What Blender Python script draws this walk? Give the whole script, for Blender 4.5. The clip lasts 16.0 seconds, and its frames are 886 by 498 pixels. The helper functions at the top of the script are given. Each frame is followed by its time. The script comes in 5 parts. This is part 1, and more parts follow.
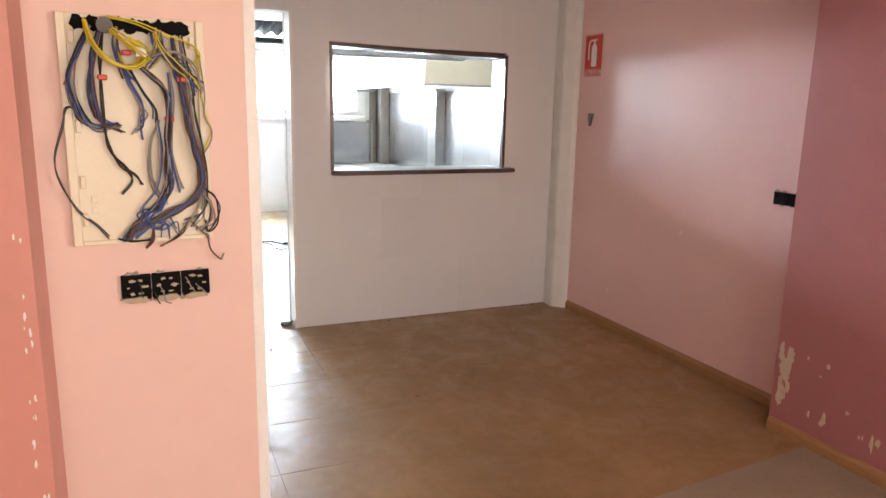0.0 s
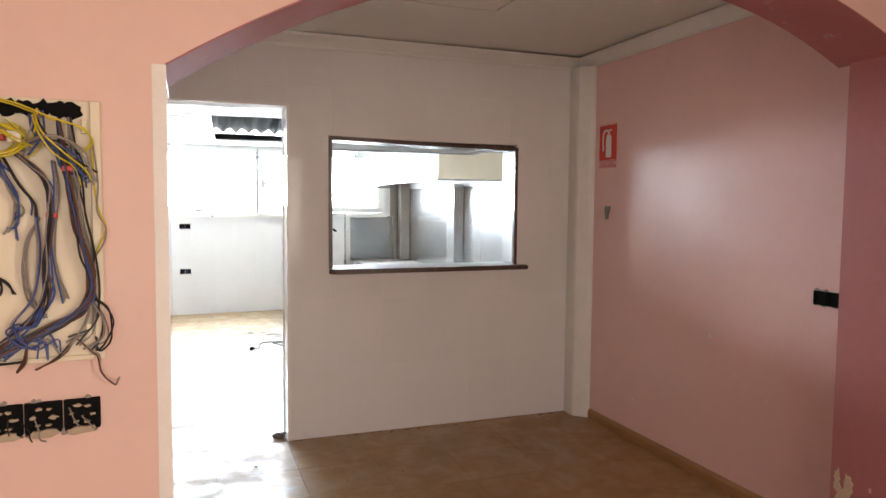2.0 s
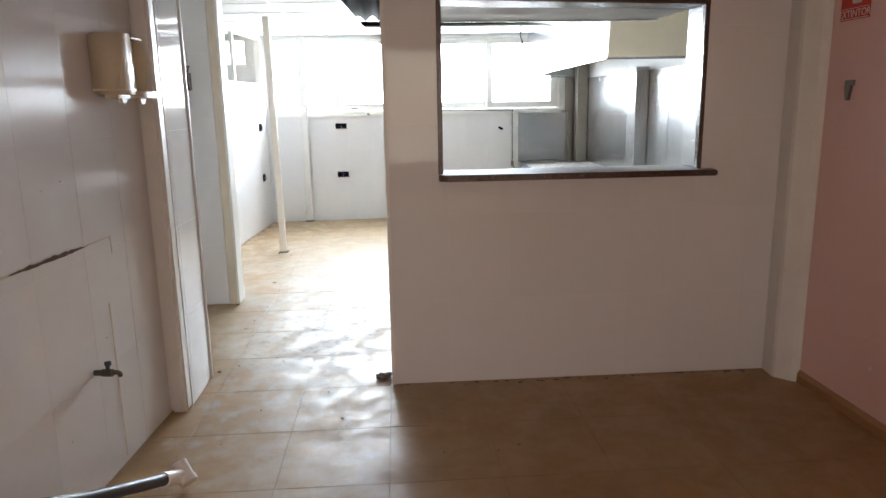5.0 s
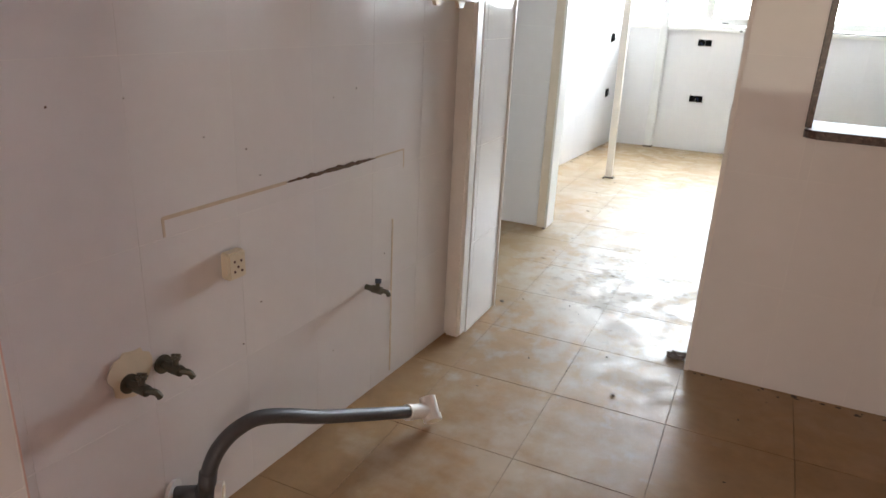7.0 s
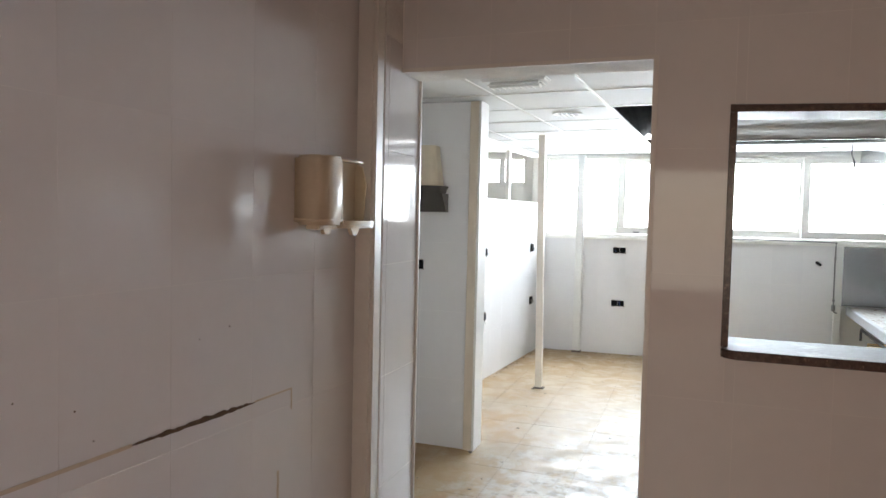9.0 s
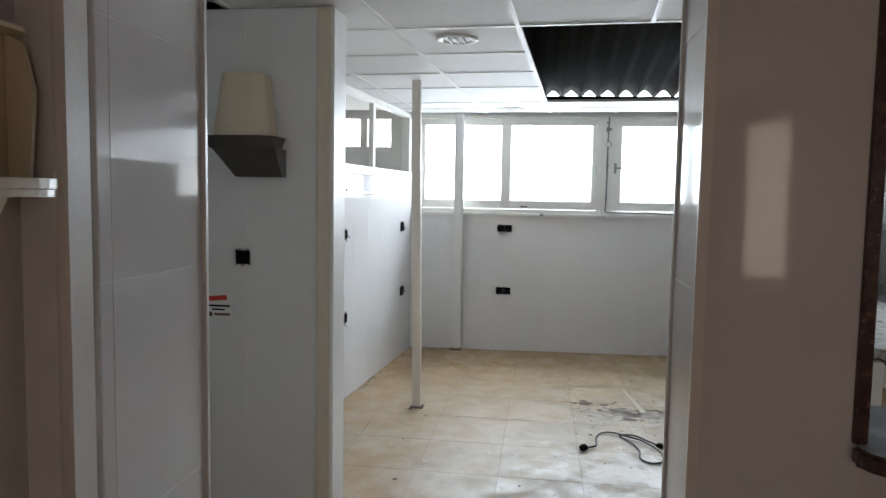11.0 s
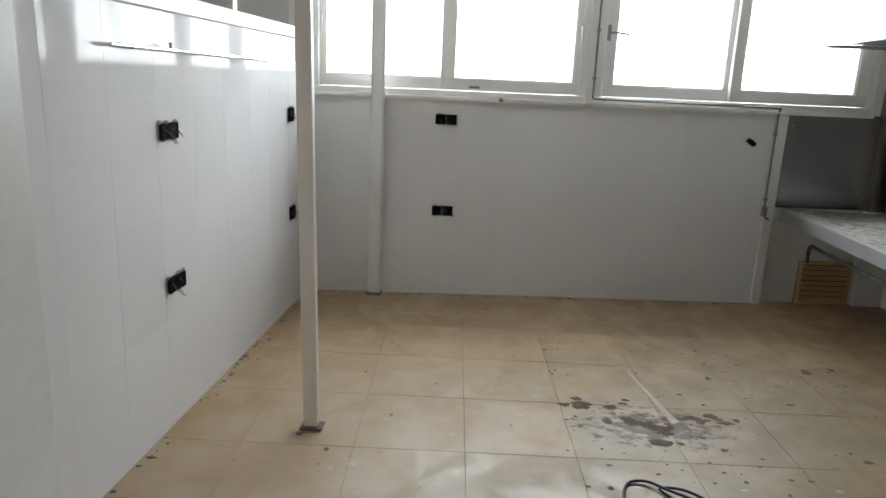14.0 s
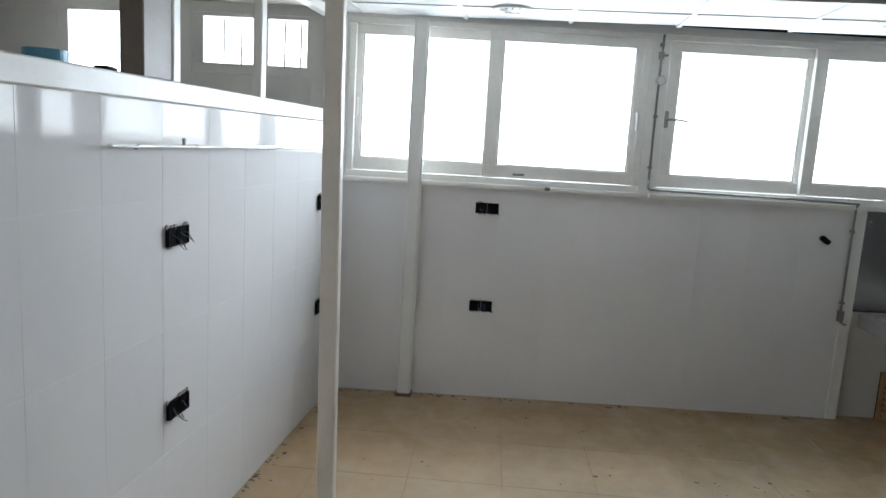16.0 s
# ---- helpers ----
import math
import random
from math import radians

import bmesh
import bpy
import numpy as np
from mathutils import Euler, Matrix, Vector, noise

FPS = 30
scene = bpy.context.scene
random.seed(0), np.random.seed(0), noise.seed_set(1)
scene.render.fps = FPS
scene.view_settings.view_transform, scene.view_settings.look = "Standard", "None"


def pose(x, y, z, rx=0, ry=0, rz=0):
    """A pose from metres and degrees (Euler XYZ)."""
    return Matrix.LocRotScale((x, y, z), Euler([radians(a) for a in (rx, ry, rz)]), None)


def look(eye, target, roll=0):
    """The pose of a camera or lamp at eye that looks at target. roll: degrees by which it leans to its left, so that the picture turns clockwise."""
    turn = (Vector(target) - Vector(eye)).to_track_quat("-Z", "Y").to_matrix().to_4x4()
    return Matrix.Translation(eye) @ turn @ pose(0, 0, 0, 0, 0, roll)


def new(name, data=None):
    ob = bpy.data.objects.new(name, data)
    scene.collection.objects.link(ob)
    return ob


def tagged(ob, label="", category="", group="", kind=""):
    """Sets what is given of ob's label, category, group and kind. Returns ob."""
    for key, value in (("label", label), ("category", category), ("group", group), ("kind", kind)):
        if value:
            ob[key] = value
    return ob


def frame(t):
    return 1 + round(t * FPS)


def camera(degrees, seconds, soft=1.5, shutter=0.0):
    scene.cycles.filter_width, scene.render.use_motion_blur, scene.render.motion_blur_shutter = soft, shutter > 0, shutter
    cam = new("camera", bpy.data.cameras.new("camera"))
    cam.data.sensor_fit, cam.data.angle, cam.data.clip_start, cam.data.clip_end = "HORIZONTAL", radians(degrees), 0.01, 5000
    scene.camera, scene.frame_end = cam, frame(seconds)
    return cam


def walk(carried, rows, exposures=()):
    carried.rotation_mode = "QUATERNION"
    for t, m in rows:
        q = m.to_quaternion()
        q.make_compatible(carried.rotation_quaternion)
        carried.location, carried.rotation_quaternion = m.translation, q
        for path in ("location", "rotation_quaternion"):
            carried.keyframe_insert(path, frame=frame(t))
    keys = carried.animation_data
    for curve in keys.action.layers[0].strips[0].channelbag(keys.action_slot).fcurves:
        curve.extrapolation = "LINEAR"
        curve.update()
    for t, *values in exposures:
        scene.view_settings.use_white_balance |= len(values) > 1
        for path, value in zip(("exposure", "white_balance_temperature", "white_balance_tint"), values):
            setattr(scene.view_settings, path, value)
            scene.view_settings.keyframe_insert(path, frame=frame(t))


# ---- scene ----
cam = camera(65.5, 16.0)
PATH = [
    (0, (0.031, -0.37, 1.539), (0.811, 1.427, 1.138), 1.2),
    (0.5, (0.045, -0.364, 1.577), (0.714, 1.502, 1.313), 0.7),
    (1, (0.07, -0.358, 1.58), (0.732, 1.524, 1.444), 0.6),
    (1.5, (0.137, -0.29, 1.541), (0.818, 1.588, 1.427), 0.2),
    (2, (0.346, -0.118, 1.529), (1.042, 1.752, 1.398), 0.5),
    (2.5, (0.532, 0.099, 1.508), (1.219, 1.968, 1.316), 0.2),
    (3, (0.715, 0.356, 1.506), (1.369, 2.231, 1.273), 0.4),
    (3.2, (0.76, 0.431, 1.505), (1.395, 2.311, 1.249), 0.5),
    (5.3, (1.054, 0.95, 1.438), (1.052, 2.901, 0.997), 0.7),
    (5.5, (1.107, 1.023, 1.431), (1.009, 2.965, 0.962), 2.3),
    (6, (1.154, 1.161, 1.405), (0.787, 3.033, 0.805), 4.3),
    (6.5, (1.076, 1.302, 1.409), (0.498, 3.085, 0.712), 4.1),
    (7, (1.055, 1.356, 1.483), (0.282, 3.073, 0.811), 2.7),
    (7.5, (1.092, 1.367, 1.556), (0.163, 3.083, 1.117), 1.8),
    (7.6, (1.102, 1.366, 1.56), (0.159, 3.087, 1.172), 1.6),
    (8, (1.12, 1.383, 1.589), (0.158, 3.12, 1.353), 1.4),
    (8.5, (1.114, 1.44, 1.58), (0.232, 3.231, 1.463), 1.4),
    (9, (1.087, 1.66, 1.545), (0.411, 3.539, 1.449), 1.3),
    (9.5, (1.032, 1.978, 1.535), (0.525, 3.911, 1.447), 1.4),
    (9.7, (0.983, 2.125, 1.523), (0.528, 4.07, 1.431), 1.3),
    (11.8, (0.551, 3.646, 1.489), (0.391, 5.622, 1.222), 1.6),
    (12, (0.532, 3.787, 1.479), (0.42, 5.761, 1.176), 1.9),
    (12.5, (0.51, 4.148, 1.483), (0.47, 6.12, 1.157), 2.2),
    (13, (0.43, 4.514, 1.486), (0.413, 6.486, 1.154), 2.1),
    (13.5, (0.393, 4.852, 1.468), (0.383, 6.817, 1.097), 2.2),
    (14, (0.379, 5.163, 1.446), (0.361, 7.106, 0.97), 2.5),
    (14.5, (0.315, 5.383, 1.433), (0.225, 7.287, 0.83), 3.4),
    (15, (0.3, 5.485, 1.512), (0.158, 7.388, 0.912), 3.6),
    (15.5, (0.324, 5.521, 1.562), (0.145, 7.469, 1.146), 3.3),
    (16, (0.323, 5.575, 1.579), (0.202, 7.548, 1.272), 3.4),
]
walk(cam, [(t, look(eye, target, roll)) for t, eye, target, roll in PATH],
     exposures=[(0, 0.93, 6250, 10), (1.5, 0.6, 6380, 10), (3.0, 0.44, 6620, 10), (5.5, -0.12, 6500, 10), (7.5, 0.2, 6600, 10), (9.5, -0.55, 6500, 10), (11.8, -1.5, 6400, 10),
                (12.7, -1.48, 6450, 10), (14, -1.6, 6850, 11), (14.5, -1.6, 6950, 11), (15.0, -1.6, 6500, 10), (16, -1.64, 6400, 10)])


# ---- light ----
world = bpy.data.worlds.new("sky")
scene.world = world
world.use_nodes = True
wn, wl = world.node_tree.nodes, world.node_tree.links
sky = wn.new("ShaderNodeTexSky")
sky.sky_type, sky.sun_disc = "NISHITA", False
sky.sun_elevation, sky.sun_rotation = radians(48), radians(200)
wn["Background"].inputs["Strength"].default_value = 0.1
wl.new(sky.outputs["Color"], wn["Background"].inputs["Color"])


def area_lamp(name, m, sx, sy, watts, colour, spread=180):
    data = bpy.data.lights.new(name, "AREA")
    data.shape, data.size, data.size_y, data.energy, data.color = "RECTANGLE", sx, sy, watts, colour
    data.spread = radians(spread)
    ob = new(name, data)
    ob.matrix_world = m
    return ob


SUN = new("sun", bpy.data.lights.new("sun", "SUN"))
SUN.data.energy, SUN.data.angle, SUN.data.color = 2.5, radians(0.6), (1.0, 0.96, 0.9)
SUN.matrix_world = look((-3, -8, 12), (1, 4, 0))

# ---- materials ----


def mat(name, colour, rough=0.5, metal=0.0, var=0.06, scale=6.0, bump=0.0, bump_scale=60.0, stain=None, stain_scale=2.0, stain_at=0.6,
        stain_amount=0.6, rough_var=0.1, coat=0.0, random=0.0, grain=None, emission=0.0, soft=0.09, gloss=0.5):
    """A surface with a broad mottling, fine grain, stains with a shape of their own, and relief."""
    m = bpy.data.materials.new(name)
    m.use_nodes = True
    n, l = m.node_tree.nodes, m.node_tree.links
    b = n["Principled BSDF"]
    b.inputs["Metallic"].default_value = metal
    b.inputs["Coat Weight"].default_value = coat
    b.inputs["Specular IOR Level"].default_value = gloss
    geo = n.new("ShaderNodeNewGeometry")
    vec = geo.outputs["Position"]
    if grain:
        mp = n.new("ShaderNodeMapping")
        mp.inputs["Scale"].default_value = grain
        l.new(vec, mp.inputs["Vector"])
        vec = mp.outputs["Vector"]

    def noise_at(sc, detail=6.0, rough_=0.6):
        t = n.new("ShaderNodeTexNoise")
        t.inputs["Scale"].default_value, t.inputs["Detail"].default_value, t.inputs["Roughness"].default_value = sc, detail, rough_
        l.new(vec, t.inputs["Vector"])
        return t.outputs["Fac"]

    def ramp(fac, lo, hi, a, c):
        r = n.new("ShaderNodeMapRange")
        r.inputs["From Min"].default_value, r.inputs["From Max"].default_value = lo, hi
        r.inputs["To Min"].default_value, r.inputs["To Max"].default_value = a, c
        l.new(fac, r.inputs["Value"])
        return r.outputs["Result"]

    broad, fine = noise_at(scale, 4.0, 0.5), noise_at(scale * 9)
    hsv = n.new("ShaderNodeHueSaturation")
    hsv.inputs["Color"].default_value = (*colour, 1)
    add = n.new("ShaderNodeMath")
    add.operation = "MULTIPLY"
    l.new(ramp(broad, 0.15, 0.85, 1 - var, 1 + var), add.inputs[0])
    l.new(ramp(fine, 0.3, 0.7, 1 - var * 0.5, 1 + var * 0.5), add.inputs[1])
    value = add.outputs[0]
    if random:
        info = n.new("ShaderNodeObjectInfo")
        mul = n.new("ShaderNodeMath")
        mul.operation = "MULTIPLY"
        l.new(value, mul.inputs[0])
        l.new(ramp(info.outputs["Random"], 0, 1, 1 - random, 1 + random), mul.inputs[1])
        value = mul.outputs[0]
    l.new(value, hsv.inputs["Value"])
    out = hsv.outputs["Color"]
    if stain:
        mix = n.new("ShaderNodeMix")
        mix.data_type = "RGBA"
        st = noise_at(stain_scale, 9.0, 0.68)
        l.new(ramp(st, stain_at, stain_at + soft, 0, stain_amount), mix.inputs["Factor"])
        l.new(out, mix.inputs["A"])
        mix.inputs["B"].default_value = (*stain, 1)
        out = mix.outputs["Result"]
    l.new(out, b.inputs["Base Color"])
    lo, hi = max(rough - rough_var, 0.02), min(rough + rough_var, 1)
    lo, hi = (lo, min(hi, 0.264)) if rough < 0.275 else (max(lo, 0.286), hi)
    l.new(ramp(noise_at(scale * 2.3, 3.0, 0.45), 0.1, 0.9, lo, hi), b.inputs["Roughness"])
    if bump:
        bp = n.new("ShaderNodeBump")
        bp.inputs["Strength"].default_value, bp.inputs["Distance"].default_value = bump, 0.004
        l.new(noise_at(bump_scale, 3.0), bp.inputs["Height"])
        l.new(bp.outputs["Normal"], b.inputs["Normal"])
    if emission:
        b.inputs["Emission Color"].default_value = (*colour, 1)
        b.inputs["Emission Strength"].default_value = emission
    return m


TILE = mat("white_glazed_tile", (0.795, 0.78, 0.775), 0.055, var=0.02, scale=2, rough_var=0.02, bump=0.02, bump_scale=7, random=0.015)
GROUT = mat("tile_grout", (0.86, 0.845, 0.82), 0.85, var=0.1, scale=8)
FLOOR_TILE = mat("beige_floor_tile", (0.36, 0.22, 0.098), 0.5, var=0.2, scale=1.8, rough_var=0.16, bump=0.1, bump_scale=11, random=0.02, gloss=0.5)


def floor_tint(m, centre, size, colour, amount, scale, lo, hi, stretch=(1, 1, 1)):
    """Dried dust or dirt, and some painted light and shade, with a ragged edge lying round a centre on the floor."""
    n, l = m.node_tree.nodes, m.node_tree.links
    b = n["Principled BSDF"]
    old = b.inputs["Base Color"].links[0].from_socket
    geo = n.new("ShaderNodeNewGeometry")
    off = n.new("ShaderNodeVectorMath")
    off.operation = "SUBTRACT"
    l.new(geo.outputs["Position"], off.inputs[0])
    off.inputs[1].default_value = (*centre, 0)
    div = n.new("ShaderNodeVectorMath")
    div.operation = "DIVIDE"
    l.new(off.outputs[0], div.inputs[0])
    div.inputs[1].default_value = (*size, 1)
    far = n.new("ShaderNodeVectorMath")
    far.operation = "LENGTH"
    l.new(div.outputs[0], far.inputs[0])
    mp = n.new("ShaderNodeMapping")
    mp.inputs["Scale"].default_value = stretch
    l.new(geo.outputs["Position"], mp.inputs["Vector"])
    t = n.new("ShaderNodeTexNoise")
    t.inputs["Scale"].default_value, t.inputs["Detail"].default_value, t.inputs["Roughness"].default_value = scale, 8, 0.6
    l.new(mp.outputs["Vector"], t.inputs["Vector"])
    mix = n.new("ShaderNodeMath")
    mix.operation = "MULTIPLY_ADD"
    l.new(far.outputs["Value"], mix.inputs[0])
    mix.inputs[1].default_value = -0.45
    l.new(t.outputs["Fac"], mix.inputs[2])
    r = n.new("ShaderNodeMapRange")
    r.inputs["From Min"].default_value, r.inputs["From Max"].default_value, r.inputs["To Max"].default_value = lo, hi, amount
    l.new(mix.outputs[0], r.inputs["Value"])
    c = n.new("ShaderNodeMix")
    c.data_type = "RGBA"
    l.new(r.outputs["Result"], c.inputs["Factor"])
    l.new(old, c.inputs["A"])
    c.inputs["B"].default_value = (*colour, 1)
    l.new(c.outputs["Result"], b.inputs["Base Color"])


def worn_gloss(m, scale, lo, hi):
    """Polished and scuffed patches: the roughness follows a ragged noise."""
    n, l = m.node_tree.nodes, m.node_tree.links
    geo, t, r = n.new("ShaderNodeNewGeometry"), n.new("ShaderNodeTexNoise"), n.new("ShaderNodeMapRange")
    t.inputs["Scale"].default_value, t.inputs["Detail"].default_value, t.inputs["Roughness"].default_value, t.inputs["Distortion"].default_value = scale, 7, 0.62, 0.6
    l.new(geo.outputs["Position"], t.inputs["Vector"])
    r.inputs["From Min"].default_value, r.inputs["From Max"].default_value = 0.38, 0.6
    r.inputs["To Min"].default_value, r.inputs["To Max"].default_value = lo, hi
    l.new(t.outputs["Fac"], r.inputs["Value"])
    l.new(r.outputs["Result"], m.node_tree.nodes["Principled BSDF"].inputs["Roughness"])


worn_gloss(FLOOR_TILE, 5.5, 0.3, 0.62)
# Kitchen floor lightened: dust, and mostly its brighter light put into the colour.
floor_tint(FLOOR_TILE, (0.9, 7.6), (2.6, 3.6), (0.382, 0.28, 0.167), 0.8, 1.3, -0.1, 0.3)
floor_tint(FLOOR_TILE, (0.7, 7.0), (2.4, 2.6), (0.42, 0.345, 0.25), 0.65, 2.6, 0.2, 0.5)
floor_tint(FLOOR_TILE, (0.9, 6.4), (1.6, 1.6), (0.24, 0.175, 0.11), 0.8, 3.6, 0.26, 0.52)
# Doorway: pale scuffs, with the windows' glossy reflection painted in as well.
floor_tint(FLOOR_TILE, (0.45, 5.0), (1.1, 2.2), (0.52, 0.48, 0.42), 0.8, 6.0, 0.26, 0.46, (1, 0.7, 1))
floor_tint(FLOOR_TILE, (0.5, 5.2), (1.1, 2.0), (0.2, 0.15, 0.095), 0.7, 13.0, 0.4, 0.52)
# Beside the bench: dirt, with the shadow of bench and hood in the colour.
floor_tint(FLOOR_TILE, (2.15, 8.0), (1.3, 1.7), (0.21, 0.16, 0.1), 0.75, 3.2, 0.0, 0.42)
floor_tint(FLOOR_TILE, (1.32, 7.95), (0.55, 0.3), (0.09, 0.066, 0.043), 0.85, 15.0, 0.26, 0.38, (1, 1.4, 1))
floor_tint(FLOOR_TILE, (1.2, 6.9), (0.9, 0.6), (0.56, 0.5, 0.41), 0.6, 9.0, 0.22, 0.42)
floor_tint(FLOOR_TILE, (0.4, 3.3), (0.9, 1.2), (0.5, 0.42, 0.32), 0.6, 5.0, 0.26, 0.5)
FLOOR_GROUT = mat("floor_joint", (0.26, 0.195, 0.12), 0.9, var=0.2, scale=10)
PINK = mat("pink_satin_paint", (0.85, 0.565, 0.525), 0.3, var=0.03, scale=2.5, rough_var=0.014, bump=0.3, bump_scale=15, gloss=0.6)
SALMON = mat("salmon_paint", (0.60, 0.27, 0.22), 0.42, var=0.05, scale=3, rough_var=0.08, bump=0.3, bump_scale=22, stain=(0.74, 0.66, 0.6), stain_scale=3.0, stain_at=0.7, stain_amount=0.8)
PALE_PINK = mat("pale_pink_paint", (0.76, 0.53, 0.46), 0.4, var=0.03, scale=2.2, rough_var=0.06, bump=0.15, bump_scale=20)
ROSE = mat("dark_rose_paint", (0.42, 0.17, 0.17), 0.36, var=0.06, scale=3, rough_var=0.08, bump=0.3, bump_scale=18, stain=(0.6, 0.52, 0.47), stain_scale=3.2, stain_at=0.68, stain_amount=0.85)
SCRAPED_ROSE = mat("scraped_rose_paint", (0.42, 0.17, 0.17), 0.75, var=0.08, scale=4, rough_var=0.08, bump=0.4, bump_scale=20, stain=(0.62, 0.55, 0.52), stain_scale=5.0, stain_at=0.62, stain_amount=0.85, gloss=0.25)
WHITE = mat("white_paint", (0.78, 0.77, 0.74), 0.45, var=0.04, scale=4, bump=0.08, bump_scale=40)
CREAM = mat("cream_painted_wood", (0.85, 0.83, 0.78), 0.4, var=0.05, scale=5, bump=0.12, bump_scale=30, stain=(0.5, 0.45, 0.36), stain_scale=5, stain_at=0.7, stain_amount=0.4)
PLASTER = mat("plaster_ceiling", (0.72, 0.7, 0.66), 0.8, var=0.04, scale=2, bump=0.15, bump_scale=90)
CEIL = mat("ceiling_panel", (0.86, 0.86, 0.85), 0.7, var=0.03, scale=3, bump=0.1, bump_scale=120)
STEEL = mat("brushed_stainless", (0.36, 0.36, 0.36), 0.26, 1.0, var=0.03, scale=2.5, rough_var=0.05, grain=(1, 1, 0.12), stain=(0.3, 0.275, 0.245), stain_scale=1.2, stain_at=0.5, stain_amount=0.35, soft=0.3)
PILASTER_STEEL = mat("greasy_brown_steel", (0.3, 0.275, 0.245), 0.32, 1.0, var=0.12, scale=3, rough_var=0.08)
EDGE_STEEL = mat("scuffed_steel_edge", (0.34, 0.335, 0.33), 0.55, 0.4, var=0.08, scale=5, rough_var=0.1)
PIPE_GREY = mat("greasy_pipe", (0.07, 0.068, 0.065), 0.6, var=0.2, scale=20)
DARK_STEEL = mat("tarnished_steel", (0.25, 0.245, 0.24), 0.34, 1.0, var=0.1, scale=3, rough_var=0.1)
CHROME = mat("chrome", (0.8, 0.8, 0.8), 0.12, 1.0, var=0.03)
BRASS = mat("tarnished_brass", (0.12, 0.118, 0.09), 0.45, 0.7, var=0.15, scale=40)
GRANITE = mat("brown_granite", (0.075, 0.045, 0.036), 0.22, var=0.5, scale=55, rough_var=0.05, stain=(0.2, 0.115, 0.085), stain_scale=60, stain_at=0.56, stain_amount=0.8)
# Grey in place of brown: the sill top's grazing reflection as colour.
GRANITE_TOP = mat("granite_top_sheen", (0.2, 0.19, 0.19), 0.5, var=0.2, scale=45, rough_var=0.1, stain=(0.45, 0.43, 0.41), stain_scale=7, stain_at=0.55, stain_amount=0.5)
WOOD = mat("brown_wood_skirting", (0.36, 0.19, 0.08), 0.4, var=0.18, scale=9, grain=(1, 0.15, 1), bump=0.1, bump_scale=60)
GREY_PVC = mat("grey_pvc", (0.08, 0.085, 0.09), 0.42, var=0.12, scale=12)
WHITE_PVC = mat("white_pvc", (0.82, 0.8, 0.76), 0.3, var=0.05, scale=10)
IVORY = mat("ivory_plastic", (0.76, 0.68, 0.52), 0.32, var=0.04, scale=8)
OLD_IVORY = mat("yellowed_plastic", (0.72, 0.62, 0.46), 0.26, var=0.05, scale=6)
SMOKED = mat("smoked_plastic", (0.09, 0.085, 0.08), 0.25, var=0.1, scale=8)
BLACK = mat("black_plastic", (0.009, 0.009, 0.0095), 0.8, var=0.2, scale=60, gloss=0.05)
SOOT = mat("rough_hole_plaster", (0.34, 0.3, 0.26), 0.95, var=0.4, scale=60, bump=0.6, bump_scale=90)
RED = mat("red_sign", (0.62, 0.035, 0.02), 0.35, var=0.04)
SIGN_WHITE = mat("sign_white", (0.8, 0.78, 0.74), 0.4, var=0.02)
# Near black, standing in for shade in the roof space and recesses.
DARK = mat("shade_black", (0.02, 0.02, 0.022), 0.9, var=0.3, scale=3)
# Fibre cement taken down to near black, so the colour holds the shade.
ROOF = mat("shaded_fibre_cement", (0.02, 0.021, 0.023), 0.9, var=0.25, scale=5, bump=0.4, bump_scale=40)
ASPHALT = mat("outside_ground", (0.3, 0.29, 0.27), 0.9, var=0.15, scale=2)
STONE = mat("worn_cement_floor", (0.37, 0.29, 0.215), 0.55, var=0.12, scale=4, bump=0.2, bump_scale=40)
CRACK = mat("crack_dirt", (0.12, 0.075, 0.045), 0.9, var=0.3, scale=60)
SCRAPE = mat("plaster_scrape", (0.44, 0.36, 0.26), 0.8, var=0.1, scale=40)
FILLER = mat("joint_filler", (0.62, 0.52, 0.4), 0.8, var=0.12, scale=40)
DIRT = mat("floor_dirt", (0.11, 0.095, 0.075), 0.85, var=0.35, scale=40)
GRIME = mat("dried_grime", (0.12, 0.085, 0.055), 0.95, var=0.3, scale=30)
WORKTOP = mat("stained_worktop", (0.44, 0.42, 0.385), 0.6, 0.0, var=0.1, scale=4, stain=(0.22, 0.16, 0.1), stain_scale=16, stain_at=0.48, stain_amount=0.8)
SLAT = mat("brass_louvre", (0.62, 0.42, 0.2), 0.45, 0.2, var=0.15, scale=8)
BLUE_W = mat("blue_wire", (0.05, 0.09, 0.27), 0.45, var=0.15, scale=60)
BLACK_W = mat("black_wire", (0.02, 0.02, 0.022), 0.4, var=0.15, scale=60)
BROWN_W = mat("brown_wire", (0.12, 0.055, 0.04), 0.45, var=0.15, scale=60)
GREY_W = mat("grey_wire", (0.27, 0.25, 0.23), 0.45, var=0.1, scale=60)
YELLOW_W = mat("yellow_green_wire", (0.66, 0.55, 0.03), 0.4, var=0.12, scale=60)
RED_W = mat("red_wire", (0.6, 0.05, 0.04), 0.4, var=0.1, scale=60)
BLUE_TAPE = mat("blue_tape", (0.1, 0.3, 0.42), 0.4, var=0.1, scale=30)
# Post cream, toned beige for its shaded side; the stains are its own.
POST_CREAM = mat("stained_cream_shade_tone", (0.75, 0.685, 0.6), 0.42, var=0.07, scale=7, bump=0.12, bump_scale=30, stain=(0.3, 0.24, 0.17), stain_scale=7, stain_at=0.66, stain_amount=0.5)
# Cream with the pink room's warm reflection mixed into its colour.
WARM_CREAM = mat("warm_reflection_cream", (0.72, 0.625, 0.5), 0.45, var=0.08, scale=6, grain=(1, 1, 0.2), bump=0.12, bump_scale=40)
